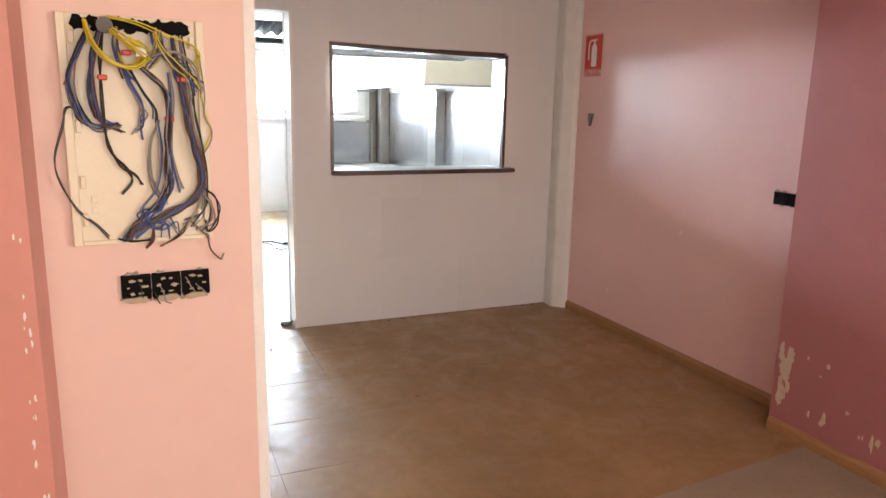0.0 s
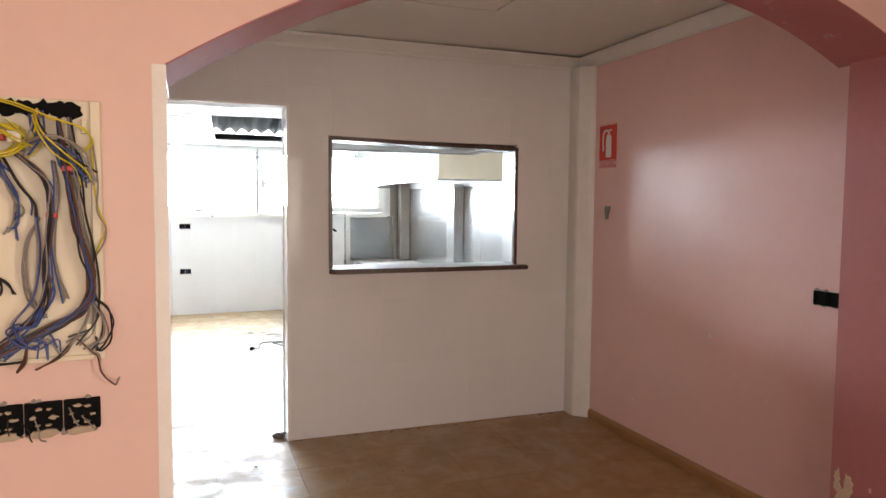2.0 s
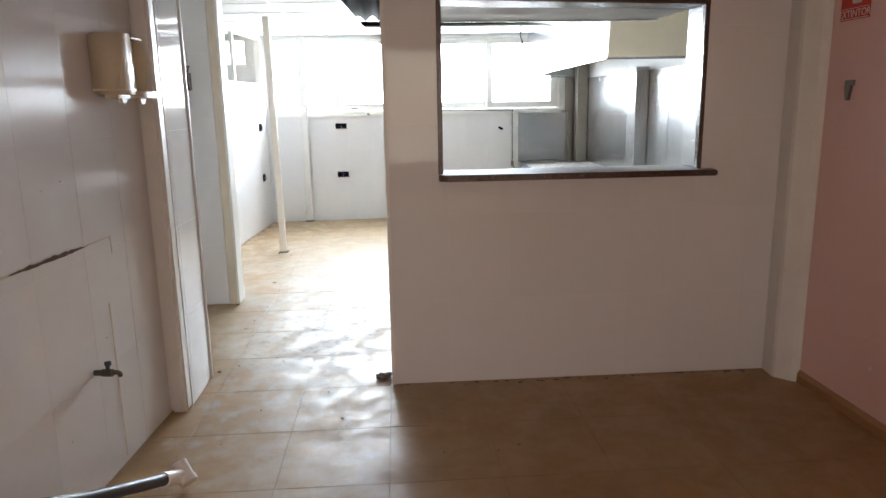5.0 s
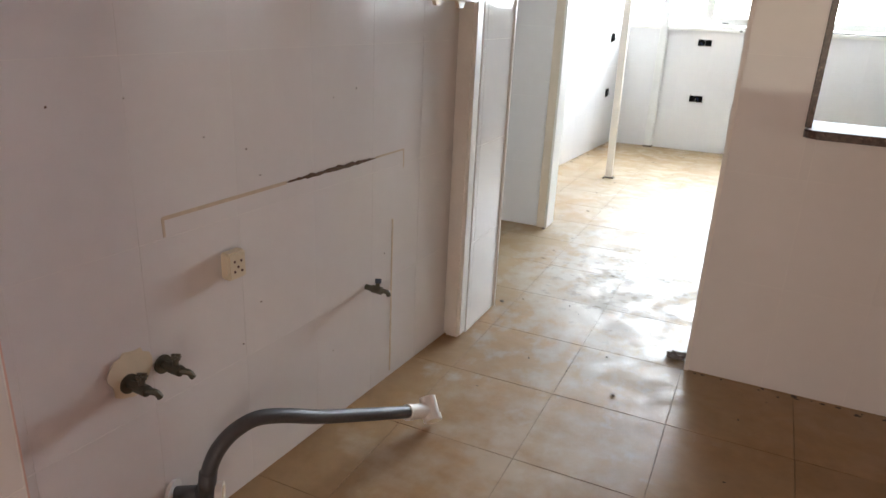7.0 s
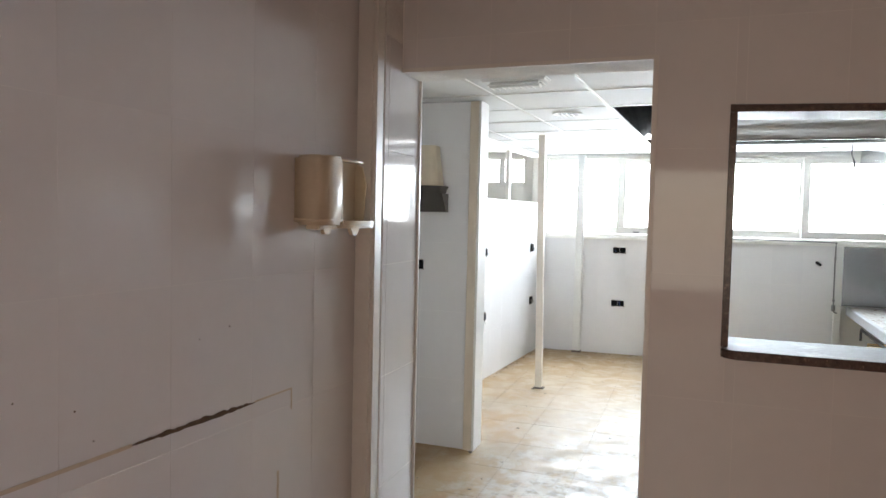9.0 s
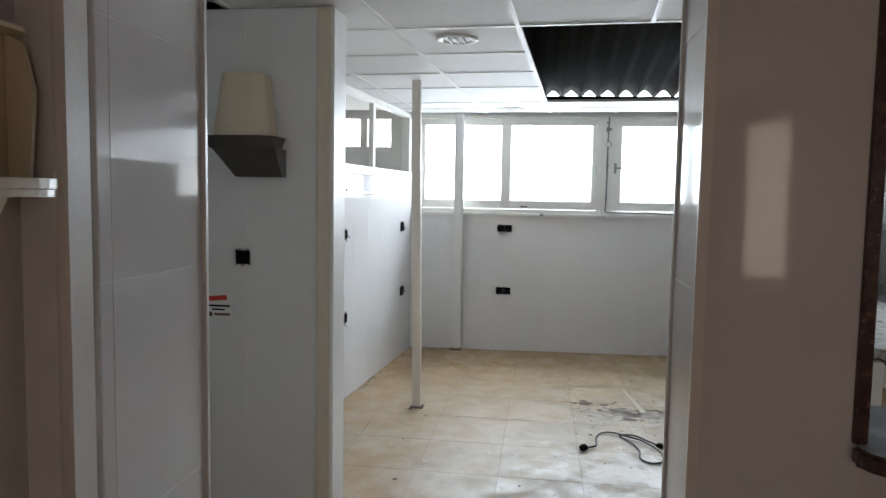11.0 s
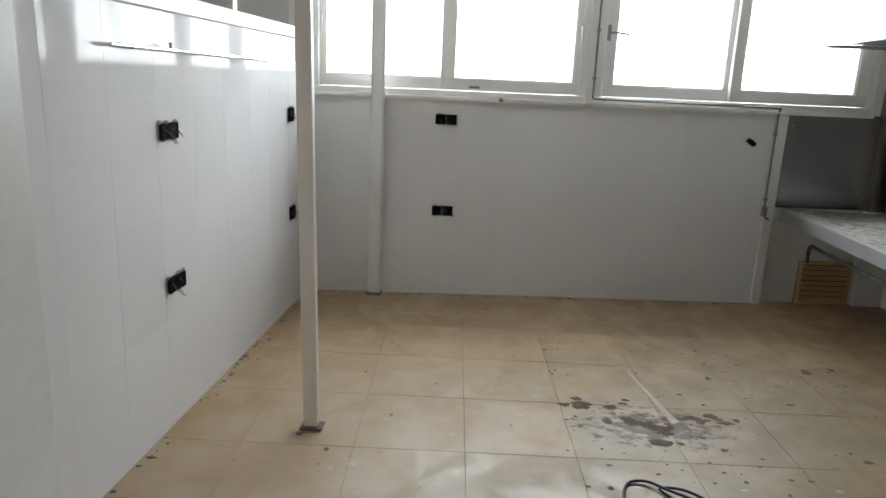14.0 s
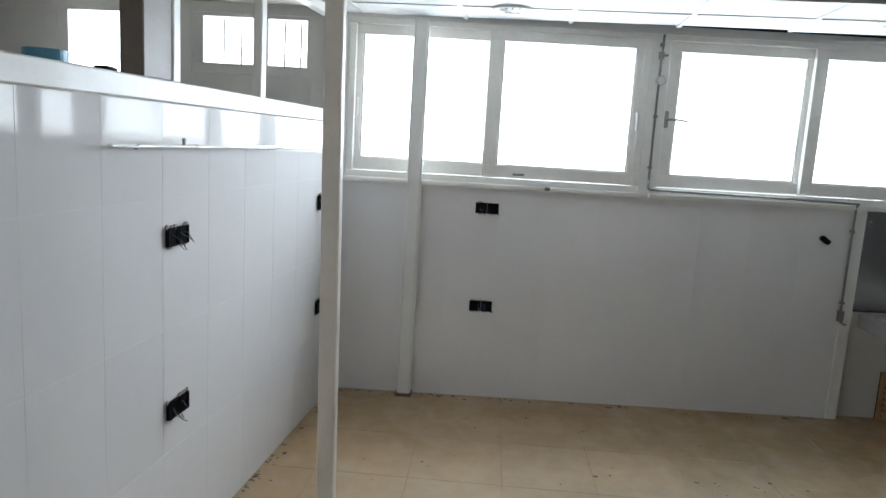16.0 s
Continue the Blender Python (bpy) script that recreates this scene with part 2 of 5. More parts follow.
POST_BROWN = mat("dark_painted_post", (0.2, 0.165, 0.14), 0.5, var=0.1, scale=6)
KNOB = mat("blue_grey_knob", (0.05, 0.075, 0.11), 0.45, 0.2, var=0.15, scale=40)
WORN_HANDLE = mat("worn_grey_handle", (0.34, 0.33, 0.31), 0.4, 0.3, var=0.1, scale=30)
RAG = mat("dirty_rag", (0.16, 0.13, 0.11), 0.95, var=0.3, scale=40)


def glass(name, colour=(0.95, 0.97, 0.96), rough=0.0):
    m = bpy.data.materials.new(name)
    m.use_nodes = True
    b = m.node_tree.nodes["Principled BSDF"]
    b.inputs["Base Color"].default_value = (*colour, 1)
    b.inputs["Roughness"].default_value, b.inputs["IOR"].default_value, b.inputs["Transmission Weight"].default_value = rough, 1.45, 1.0
    return m


GLASS = glass("window_glass")

# ---- building blocks ----


def link(name, bm, material, parent=None, label="", smooth=False):
    me = bpy.data.meshes.new(name)
    bmesh.ops.recalc_face_normals(bm, faces=bm.faces)
    if smooth:
        for f in bm.faces:
            f.smooth = True
    bm.to_mesh(me)
    bm.free()
    me.materials.append(material)
    ob = new(name, me)
    if parent:
        ob.parent = parent
        ob.matrix_parent_inverse = Matrix.Identity(4)
    if label:
        ob["label"] = label
    return ob


def part(name, bm, material, parent, label="", smooth=False):
    return link(name, bm, material, parent, label, smooth)


def thing(name, label, category, m=None, group="", kind=""):
    """An Empty at the base of a thing; its parts are built in its own axes."""
    ob = new(name)
    ob.empty_display_size = 0.1
    ob.matrix_world = m or Matrix.Identity(4)
    return tagged(ob, label, category, group, kind)


def box(x0, x1, y0, y1, z0, z1, bevel=0.0, bm=None, seg=1):
    own = bmesh.new()
    bmesh.ops.create_cube(own, size=1)
    for v in own.verts:
        v.co = Vector(((x0 + x1) / 2 + v.co.x * (x1 - x0), (y0 + y1) / 2 + v.co.y * (y1 - y0), (z0 + z1) / 2 + v.co.z * (z1 - z0)))
    if bevel:
        bmesh.ops.bevel(own, geom=own.edges[:], offset=bevel, segments=seg, affect="EDGES")
    if bm is None:
        return own
    return merge(bm, own)


def merge(bm, other):
    me = bpy.data.meshes.new("tmp")
    other.to_mesh(me)
    other.free()
    bm.from_mesh(me)
    bpy.data.meshes.remove(me)
    return bm


def rod(a, b, r, bm=None, seg=12, r2=None):
    a, b = Vector(a), Vector(b)
    own = bmesh.new()
    bmesh.ops.create_cone(own, cap_ends=True, segments=seg, radius1=r, radius2=r if r2 is None else r2, depth=(b - a).length)
    own.transform(Matrix.Translation((a + b) / 2) @ (b - a).to_track_quat("Z", "Y").to_matrix().to_4x4())
    return own if bm is None else merge(bm, own)


def prism(outline, axis, lo, hi, bm=None):
    """A closed outline of 2D points extruded along an axis."""
    own = bmesh.new()
    place = {"x": lambda p, d: (d, p[0], p[1]), "y": lambda p, d: (p[0], d, p[1]), "z": lambda p, d: (p[0], p[1], d)}[axis]
    low = [own.verts.new(place(p, lo)) for p in outline]
    high = [own.verts.new(place(p, hi)) for p in outline]
    own.faces.new(low)
    own.faces.new(high[::-1])
    k = len(outline)
    for i in range(k):
        own.faces.new((low[i], low[(i + 1) % k], high[(i + 1) % k], high[i]))
    return own if bm is None else merge(bm, own)


def smooth_path(points, steps=8):
    """Catmull-Rom through the points."""
    ps = [Vector(p) for p in points]
    ps = [2 * ps[0] - ps[1]] + ps + [2 * ps[-1] - ps[-2]]
    out = []
    for i in range(1, len(ps) - 2):
        a, b, c, d = ps[i - 1 : i + 3]
        for k in range(steps):
            t = k / steps
            out.append(0.5 * (2 * b + (c - a) * t + (2 * a - 5 * b + 4 * c - d) * t * t + (3 * b - a - 3 * c + d) * t ** 3))
    return out + [ps[-2]]


def tube(points, r, bm=None, seg=8, steps=6):
    """A bent round bar through the points."""
    own = bmesh.new() if bm is None else bm
    line = smooth_path(points, steps)
    rings, side = [], None
    for i, p in enumerate(line):
        ahead = (line[min(i + 1, len(line) - 1)] - line[max(i - 1, 0)]).normalized()
        if side is None:
            side = ahead.orthogonal().normalized()
        side = (side - ahead * side.dot(ahead)).normalized()
        other = ahead.cross(side)
        rings.append([own.verts.new(p + r * (math.cos(2 * math.pi * k / seg) * side + math.sin(2 * math.pi * k / seg) * other)) for k in range(seg)])
    for a, b in zip(rings, rings[1:]):
        for k in range(seg):
            own.faces.new((a[k], a[(k + 1) % seg], b[(k + 1) % seg], b[k]))
    own.faces.new(rings[0][::-1])
    own.faces.new(rings[-1])
    return own


def structure(name, bm, material, label, category="wall"):
    return tagged(link(name, bm, material), label, category, kind="structure")


TILE_MESHES = {}


def tile_mesh(w, h, material, thick, gap):
    key = (round(w, 3), round(h, 3), material.name, thick)
    if key not in TILE_MESHES:
        g, c = gap / 2, min(0.001, thick / 2)
        me = bpy.data.meshes.new("tile")
        ring = lambda i, z: [(i, i, z), (w - i, i, z), (w - i, h - i, z), (i, h - i, z)]
        verts = ring(g, 0) + ring(g, thick - c) + ring(g + c, thick)
        faces = [(8, 9, 10, 11)]
        for k in (0, 4):
            faces += [(k + i, k + (i + 1) % 4, k + 4 + (i + 1) % 4, k + 4 + i) for i in range(4)]
        me.from_pydata(verts, [], faces)
        me.materials.append(material)
        TILE_MESHES[key] = me
    return TILE_MESHES[key]


def cut(rect, hole):
    """What is left of a rectangle (u0, u1, v0, v1) round a hole."""
    u0, u1, v0, v1 = rect
    a0, a1, b0, b1 = max(u0, hole[0]), min(u1, hole[1]), max(v0, hole[2]), min(v1, hole[3])
    if a0 >= a1 or b0 >= b1:
        return [rect]
    rest = [(u0, a0, v0, v1), (a1, u1, v0, v1), (a0, a1, v0, b0), (a0, a1, b1, v1)]
    return [r for r in rest if r[1] - r[0] > 0.004 and r[3] - r[2] > 0.004]


def lay_tiles(parent, m, u0, u1, v0, v1, w, h, us, vs, material, holes=(), thick=0.0007, gap=0.0012, name="tile"):
    """Tiles on the plane z = 0 of m, whose joints pass through (us, vs); the pieces are cut at the edges and the holes."""
    for i in range(math.floor((u0 - us) / w), math.ceil((u1 - us) / w)):
        for j in range(math.floor((v0 - vs) / h), math.ceil((v1 - vs) / h)):
            r = (max(u0, us + i * w), min(u1, us + (i + 1) * w), max(v0, vs + j * h), min(v1, vs + (j + 1) * h))
            pieces = [r] if r[1] - r[0] > 0.004 and r[3] - r[2] > 0.004 else []
            for hole in holes:
                pieces = [q for p in pieces for q in cut(p, hole)]
            for p in pieces:
                ob = new(name, tile_mesh(p[1] - p[0], p[3] - p[2], material, thick, gap))
                ob.parent = parent
                ob.matrix_parent_inverse = Matrix.Identity(4)
                ob.matrix_basis = m @ Matrix.Translation((p[0], p[2], 0))


def wall_plane(a, b):
    """The plane of a wall whose foot runs from a to b: u along the foot, v up, facing the side on the right of a to b."""
    a, b = Vector((*a, 0)), Vector((*b, 0))
    u = (b - a).normalized()
    v = Vector((0, 0, 1))
    n = u.cross(v)
    return Matrix(((u.x, v.x, n.x, a.x), (u.y, v.y, n.y, a.y), (u.z, v.z, n.z, a.z), (0, 0, 0, 1)))


# ---- plan ----
CEIL_K, CEIL_E = 2.29, 2.587
YD0, YD1 = 4.29, 4.49
DX0, DX1, DZ = -0.05, 0.94, 2.13
SX0, SX1, SZ0, SZ1 = 1.215, 2.535, 1.10, 1.945
XR = 3.05
SK = 0.075


def xl(y):
    """The tiled wall on the left of the first room."""
    return -0.17 + SK * (y - 3.66)


def xk(y):
    """The low wall on the left of the kitchen."""
    return -0.775 + SK * (y - 7.25)


def yb(x):
    """The window wall of the kitchen."""
    return 9.745 + 0.05 * x


def arch_y(x):
    return 1.5 + 0.08 * (x - 0.3)


ARCH_T = 0.29


def arch_z(x):
    """The underside of the arch, highest at x = 1.95."""
    if x < 1.95:
        return 1.82 + 0.475 * max(0.0, 1 - ((1.95 - x) / 1.644) ** 2.3)
    return 2.295 - 0.25 * (x - 1.95) ** 2

# ---- structure ----
ML = pose(xk(7.25), 7.25, 0, 0, 0, -math.degrees(math.atan(SK)))
ME = pose(xl(3.66), 3.66, 0, 0, 0, -math.degrees(math.atan(SK)))
MB = pose(0, yb(0), 0, 0, 0, math.degrees(math.atan(0.05)))
MC = pose(0.54, 6.32, CEIL_K, 0, 0, -3.1)

# floor: a slab as the bed of the joints, and the tiles on it
floor = structure("floor", box(-3.4, 3.75, 1.36, 10.3, -0.2, -0.0018), FLOOR_GROUT, "beige stone floor tiles with dark joints and dried dirt", "floor")
floor_front = structure("floor_front_room", prism([(-2.0, -3.9), (3.4, -3.9), (3.4, 1.76), (2.2, 1.65), (1.9, 1.62), (0.3, 1.46), (-2.0, 1.4)], "z", -0.001, 0.0035), STONE, "worn grey cement floor before the arch", "floor")
structure("floor_bed", box(-2.0, 3.4, -3.9, 1.355, -0.2, -0.0015), STONE, "cement bed under the front room floor", "floor")
ground = structure("ground", box(-40, 40, -40, 60, -0.5, -0.21), ASPHALT, "pale ground outside the building", "ground")

# door wall with the doorway and the serving hatch
bm = bmesh.new()
TOPZ = 2.75
box(-0.40, DX0 - 0.005, 4.13, YD1, 0, TOPZ, bm=bm)
box(DX0 - 0.005, DX1, YD0, YD1, DZ, TOPZ, bm=bm)
box(DX1, SX0, YD0, YD1, 0, TOPZ, bm=bm)
box(SX0, SX1, YD0, YD1, 0, SZ0, bm=bm)
box(SX0, SX1, YD0, YD1, SZ1, TOPZ, bm=bm)
box(SX1, 3.75, YD0, YD1, 0, TOPZ, bm=bm)
wall_door = structure("wall_door", bm, GROUT, "white tiled wall with a doorway and a serving hatch")

# left tiled wall of the first room
wall_left = structure("wall_left", box(-0.25, 0, -2.05, 0.55, 0, TOPZ), GROUT, "white tiled wall with old pipes and a long crack")
wall_left.matrix_world = ME
# pink wall on the other side
wall_pink = structure("wall_pink", box(XR, XR + 0.25, 1.93, YD0, 0, TOPZ), PINK, "pink satin painted wall with a wooden skirting")
bm_rose = bmesh.new()
# The gap from y -2.7 to -1.0 is added, unseen, for the side fill.
for y0, y1, z0, z1 in ((-3.9, -2.7, 0, TOPZ), (-1.0, 1.93, 0, TOPZ), (-2.7, -1.0, 2.3, TOPZ), (-2.7, -1.0, 0, 0.6)):
    box(2.83, XR + 0.25, y0, y1, z0, z1, bm=bm_rose)
wall_rose = structure("wall_rose", bm_rose, ROSE, "dark rose painted wall with peeling paint near the floor")

# arch wall
XA0, XA1 = 0.306, 2.844


def arch_mesh(x_from, x_to, foot, count, lo=0.0, hi=ARCH_T):
    own = bmesh.new()
    cols = []
    for i in range(count + 1):
        x = x_from + (x_to - x_from) * i / count
        z, y = foot(x), arch_y(x)
        cols.append([own.verts.new(p) for p in ((x, y + lo, z), (x, y + lo, TOPZ), (x, y + hi, TOPZ), (x, y + hi, z))])
    for a, b in zip(cols, cols[1:]):
        for k in range(4):
            own.faces.new((a[k], a[(k + 1) % 4], b[(k + 1) % 4], b[k]))
    own.faces.new(cols[0])
    own.faces.new(cols[-1][::-1])
    return own


bm = arch_mesh(-0.2, XA0, lambda x: 0.0, 2)
merge(bm, arch_mesh(XA0, XA1, lambda x: arch_z(x) + 0.004, 40))
wall_arch = structure("wall_arch", bm, PALE_PINK, "pale pink wall with a wide low arch")
own = bmesh.new()
last = None
for i in range(41):
    x = XA0 + (XA1 - XA0) * i / 40
    z, y = arch_z(x), arch_y(x)
    row = [own.verts.new(p) for p in ((x, y - 0.001, z), (x, y + ARCH_T, z), (x, y + ARCH_T, z + 0.004), (x, y - 0.001, z + 0.004))]
    if last:
        for k in range(4):
            own.faces.new((last[k], last[(k + 1) % 4], row[(k + 1) % 4], row[k]))
    last = row
part("intrados", own, SCRAPED_ROSE, wall_arch, "dark rose underside of the arch with scraped paint")
own = bmesh.new()
box(XA0 - 0.026, XA0 + 0.003, 1.497, 1.499, 0, 1.822, bm=own)
part("corner_strip", own, WHITE_PVC, wall_arch, "cream corner strip on the pier")
part("jamb", box(XA0 + 0.0003, XA0 + 0.0018, 1.4995, 1.787, 0, 1.81), GROUT, wall_arch, "white tiled jamb of the pier")

wall_pilaster = structure("wall_pilaster", box(-2.0, -0.2, 1.27, 1.79, 0, TOPZ), SALMON, "salmon painted pilaster with chipped paint")
wall_front_left = structure("wall_front_left", box(-2.2, -2.0, -3.9, 1.79, 0, TOPZ), SALMON, "salmon painted wall of the front room")
# Front wall out of view; its wide opening is added for the fill lamp.
bm = bmesh.new()
box(-2.2, -1.2, -4.1, -3.9, 0, TOPZ, bm=bm)
box(2.3, 3.38, -4.1, -3.9, 0, TOPZ, bm=bm)
box(-1.2, 2.3, -4.1, -3.9, 2.3, TOPZ, bm=bm)
box(-1.2, 2.3, -4.1, -3.9, 0, 0.5, bm=bm)
wall_front = structure("wall_front", bm, PALE_PINK, "unseen pale pink front wall with an opening for the added lamp")
ceiling_front = structure("ceiling_front_room", box(-2.2, 3.38, -4.1, 1.79, CEIL_E + 0.1, CEIL_E + 0.2), PLASTER, "plain white ceiling of the front room", "ceiling")

# ceiling of the first room: plaster boards with dark open joints
bm = bmesh.new()
for i in range(3):
    for j in range(3):
        x0, x1 = -0.45 + i * 1.2, -0.45 + (i + 1) * 1.2
        y0, y1 = 1.5 + j * 0.95, 1.5 + (j + 1) * 0.95
        box(x0 + 0.003, min(x1, XR) - 0.003, y0 + 0.003, min(y1, YD0) - 0.003, CEIL_E - 0.006 * ((i + j) % 2), CEIL_E + 0.02, bm=bm)
box(-0.5, 3.4, 1.5, YD0, CEIL_E + 0.024, CEIL_E + 0.1, bm=bm)
ceiling_entry = structure("ceiling_first_room", bm, PLASTER, "plaster board ceiling with dark open joints", "ceiling")


def cornice(name, m, length):
    outline = [(0, 2.495), (0.012, 2.495), (0.016, 2.51), (0.03, 2.522), (0.05, 2.545), (0.062, 2.556), (0.066, 2.565), (0.066, 2.575), (0, 2.575)]
    own = prism(outline, "y", 0, length)
    ob = structure(name, own, WHITE, "white plaster cornice under the ceiling", "trim")
    ob.matrix_world = m
    return ob


cornice("cornice", pose(-0.1, YD0 - 0.004, 0, 0, 0, -90), 3.15)
cornice("cornice", pose(XR, YD0, 0, 0, 0, 180), 2.26)
corner_trim = structure("trim_corner", prism([(2.957, YD0 - 0.004), (2.95, 4.18), (2.956, 4.16), (2.975, 4.142), (3.01, 4.104), (3.03, 4.09), (XR - 0.001, 4.086), (XR - 0.001, YD0 - 0.004)], "z", 0, 2.50), WHITE_PVC, "white boxed pipe cover in the corner", "trim")
column_trim = structure("trim_column", box(xl(4.08), -0.055, 4.045, 4.128, 0, 2.6, 0.014, seg=3), WHITE_PVC, "cream rounded corner trim beside the doorway", "trim")
bm = bmesh.new()
box(DX1 - 0.004, DX1 + 0.014, YD0 - 0.010, YD0 - 0.002, 0, DZ - 0.0035, bm=bm)
box(DX0 + 0.0, DX1 + 0.014, YD0 - 0.010, YD0 - 0.002, DZ - 0.003, DZ + 0.012, bm=bm)
box(DX0 - 0.004, DX0 + 0.005, YD1 - 0.006, YD1 + 0.004, 0, DZ, bm=bm)
box(DX1 - 0.006, DX1 + 0.003, YD1 - 0.006, YD1 + 0.004, 0, DZ, bm=bm)
door_trim = structure("trim_doorway", bm, WHITE_PVC, "white tile edge strip round the doorway", "trim")


def skirting(name, x, y0, y1):
    outline = [(0, 0), (-0.016, 0), (-0.016, 0.044), (-0.010, 0.056), (-0.006, 0.062), (0, 0.066)]
    own = prism([(x + a, b) for a, b in outline], "y", y0, y1)
    return structure(name, own, WOOD, "brown varnished wooden skirting board", "skirting")


skirting("baseboard", XR, 1.932, 4.085)
skirting("baseboard", 2.83, -1.0, 1.925)
skirting("baseboard", 2.83, -3.8, -2.7)

# kitchen walls
wall_kitchen_left = structure("wall_kitchen_left", box(-0.12, 0, -1.15, 2.52, 0, 1.652), GROUT, "low white tiled wall under an inner window")
wall_kitchen_left.matrix_world = ML
bm = bmesh.new()
box(-0.78, 2.6, 0, 0.28, 0, 1.335, bm=bm)
box(-0.78, -0.56, 0, 0.28, 1.335, 2.46, bm=bm)
box(-0.56, 3.75, 0.0, 0.28, 2.275, 2.46, bm=bm)
box(3.27, 3.75, 0.0, 0.28, 0, 1.335, bm=bm)
box(3.157, 3.75, 0.0, 0.28, 1.335, 2.275, bm=bm)
box(2.6, 3.27, 0.06, 0.28, 0, 1.335, bm=bm)
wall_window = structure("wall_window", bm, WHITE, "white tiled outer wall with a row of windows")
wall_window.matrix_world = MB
# Dark strip over the white wall, painted as shade above the ceiling.
part("wall_head", box(-0.78, 3.75, -0.006, -0.001, CEIL_K + 0.03, 2.459), ROOF, wall_window, "strip coloured near black for the shade above the ceiling")
wall_kitchen_right = structure("wall_kitchen_right", box(3.48, 3.75, YD1, 9.95, 0, 2.9), WHITE, "white kitchen wall behind the cooking bench")
wall_partition = structure("wall_partition", box(-0.9, -0.225, 5.955, 6.1, 0, CEIL_K), GROUT, "white tiled partition with a soap dispenser")
part("edge_post", box(-0.285, -0.227, 5.94, 5.954, 0, CEIL_K, 0.003), WARM_CREAM, wall_partition, "cream edge board tinted with the pink room's reflection")
bm = bmesh.new()
box(-0.2265, -0.209, 5.938, 6.11, 0, CEIL_K, 0.003, bm=bm)
part("edge_strip", bm, CREAM, wall_partition, "cream painted edge strip of the partition")

# side room behind the inner window
bm = bmesh.new()
box(-3.6, -3.4, 4.13, 10.0, 0, 2.9, bm=bm)
box(-3.4, -0.4, 4.13, 4.3, 0, 2.9, bm=bm)
wall_side_room = structure("wall_side_room", bm, WHITE, "plain white walls of the side room")
bm = bmesh.new()
for x0, x1, z0, z1 in ((-3.4, -2.35, 0, 2.9), (-2.35, -1.68, 0, 1.45), (-1.68, -0.72, 0, 1.91), (-2.35, -0.72, 2.26, 2.9), (-1.68, -1.51, 1.91, 2.26), (-0.75, -0.72, 1.91, 2.26)):
    box(x0, x1, 9.72, 9.95, z0, z1, bm=bm)
wall_side_far = structure("wall_side_room_far", bm, WHITE, "side room outer wall with small high windows")
ceiling_side = structure("ceiling_side_room", box(-3.6, -0.72, 4.3, 9.72, 2.32, 2.4), PLASTER, "plain ceiling of the side room", "ceiling")

# kitchen ceiling: panels in a white metal grid, several panels missing
bm = bmesh.new()
P = 0.6
for i in range(-3, 6):
    for j in range(-4, 7):
        u0, v0 = i * P, 0.03 + j * P
        u1, v1 = u0 + P, v0 + P
        if 0 <= i <= 3 and 0 <= j < 4.4:
            if j == 4:
                v0 = 2.63
            else:
                continue
        if i < -2 and j > -1 or u0 > 3.1:
            continue
        if i == -2 and j >= -1:
            u0 = -1.5
        v1 = min(v1, 3.42 if i > 1 else 3.36)
        v0 = max(v0, -1.8)
        if v1 <= v0:
            continue
        box(u0, u1, v0, v1, 0.006, 0.022, bm=bm)
ceiling_kitchen = structure("ceiling_kitchen", bm, CEIL, "suspended ceiling of white panels with several missing", "ceiling")
ceiling_kitchen.matrix_world = MC
bm = bmesh.new()
for i in range(-3, 6):
    lo, hi = (-1.8, 3.4)
    if i in (1, 2, 3):
        box(i * P - 0.012, i * P + 0.012, -1.8, 0.03, 0, 0.012, bm=bm)
        box(i * P - 0.012, i * P + 0.012, 2.63, 3.4, 0, 0.012, bm=bm)
    elif i != -3:
        box(i * P - 0.012, i * P + 0.012, -1.8, hi, 0, 0.012, bm=bm)
for j in range(-3, 7):
    v = 0.03 + j * P
    if j == 4:
        v = 2.63
    if 1 <= j <= 3:
        box(-1.5, 0, v - 0.012, v + 0.012, 0.0005, 0.0125, bm=bm)
    else:
        box(-1.6 if j < 0 else -1.5, 2.9, v - 0.012, v + 0.012, 0.0005, 0.0125, bm=bm)
grid = structure("ceiling_grid", bm, WHITE, "white metal grid of the suspended ceiling", "ceiling grid")
grid.matrix_world = MC

# roof space over the missing panels
own = bmesh.new()
rows = []
for k in range(0, 221):
    x = -1.2 + k * 0.0221
    dz = 0.032 * math.sin(2 * math.pi * x / 0.177)
    rows.append([own.verts.new((x, y, z + dz + t)) for y, z, t in ((4.4, 3.5, 0), (10.14, 2.53, 0), (10.14, 2.53, 0.007), (4.4, 3.5, 0.007))])
for a, b in zip(rows, rows[1:]):
    for k in range(4):
        own.faces.new((a[k], a[(k + 1) % 4], b[(k + 1) % 4], b[k]))
roof = structure("roof", own, ROOF, "corrugated fibre cement roof coloured near black for its shade", "roof")
# Roof space walls; their near-black colour carries the shade up there.
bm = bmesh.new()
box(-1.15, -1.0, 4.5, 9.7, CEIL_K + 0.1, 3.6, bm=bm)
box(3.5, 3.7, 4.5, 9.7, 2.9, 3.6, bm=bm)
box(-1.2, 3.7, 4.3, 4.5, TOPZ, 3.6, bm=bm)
roof_sides = structure("wall_roof_space", bm, DARK, "roof space walls coloured near black for its shade")
# Two slabs added out of view to keep sky light off the ceilings.
roof_first = structure("roof_first_room", box(-4, 4, -4.2, 4.5, 2.8, 2.9), DARK, "added unseen slab closing off the front rooms", "roof")
roof_side = structure("roof_side_room", box(-4, -1.15, 4.1, 10.1, 2.9, 3.0), DARK, "added unseen slab closing off the side room", "roof")

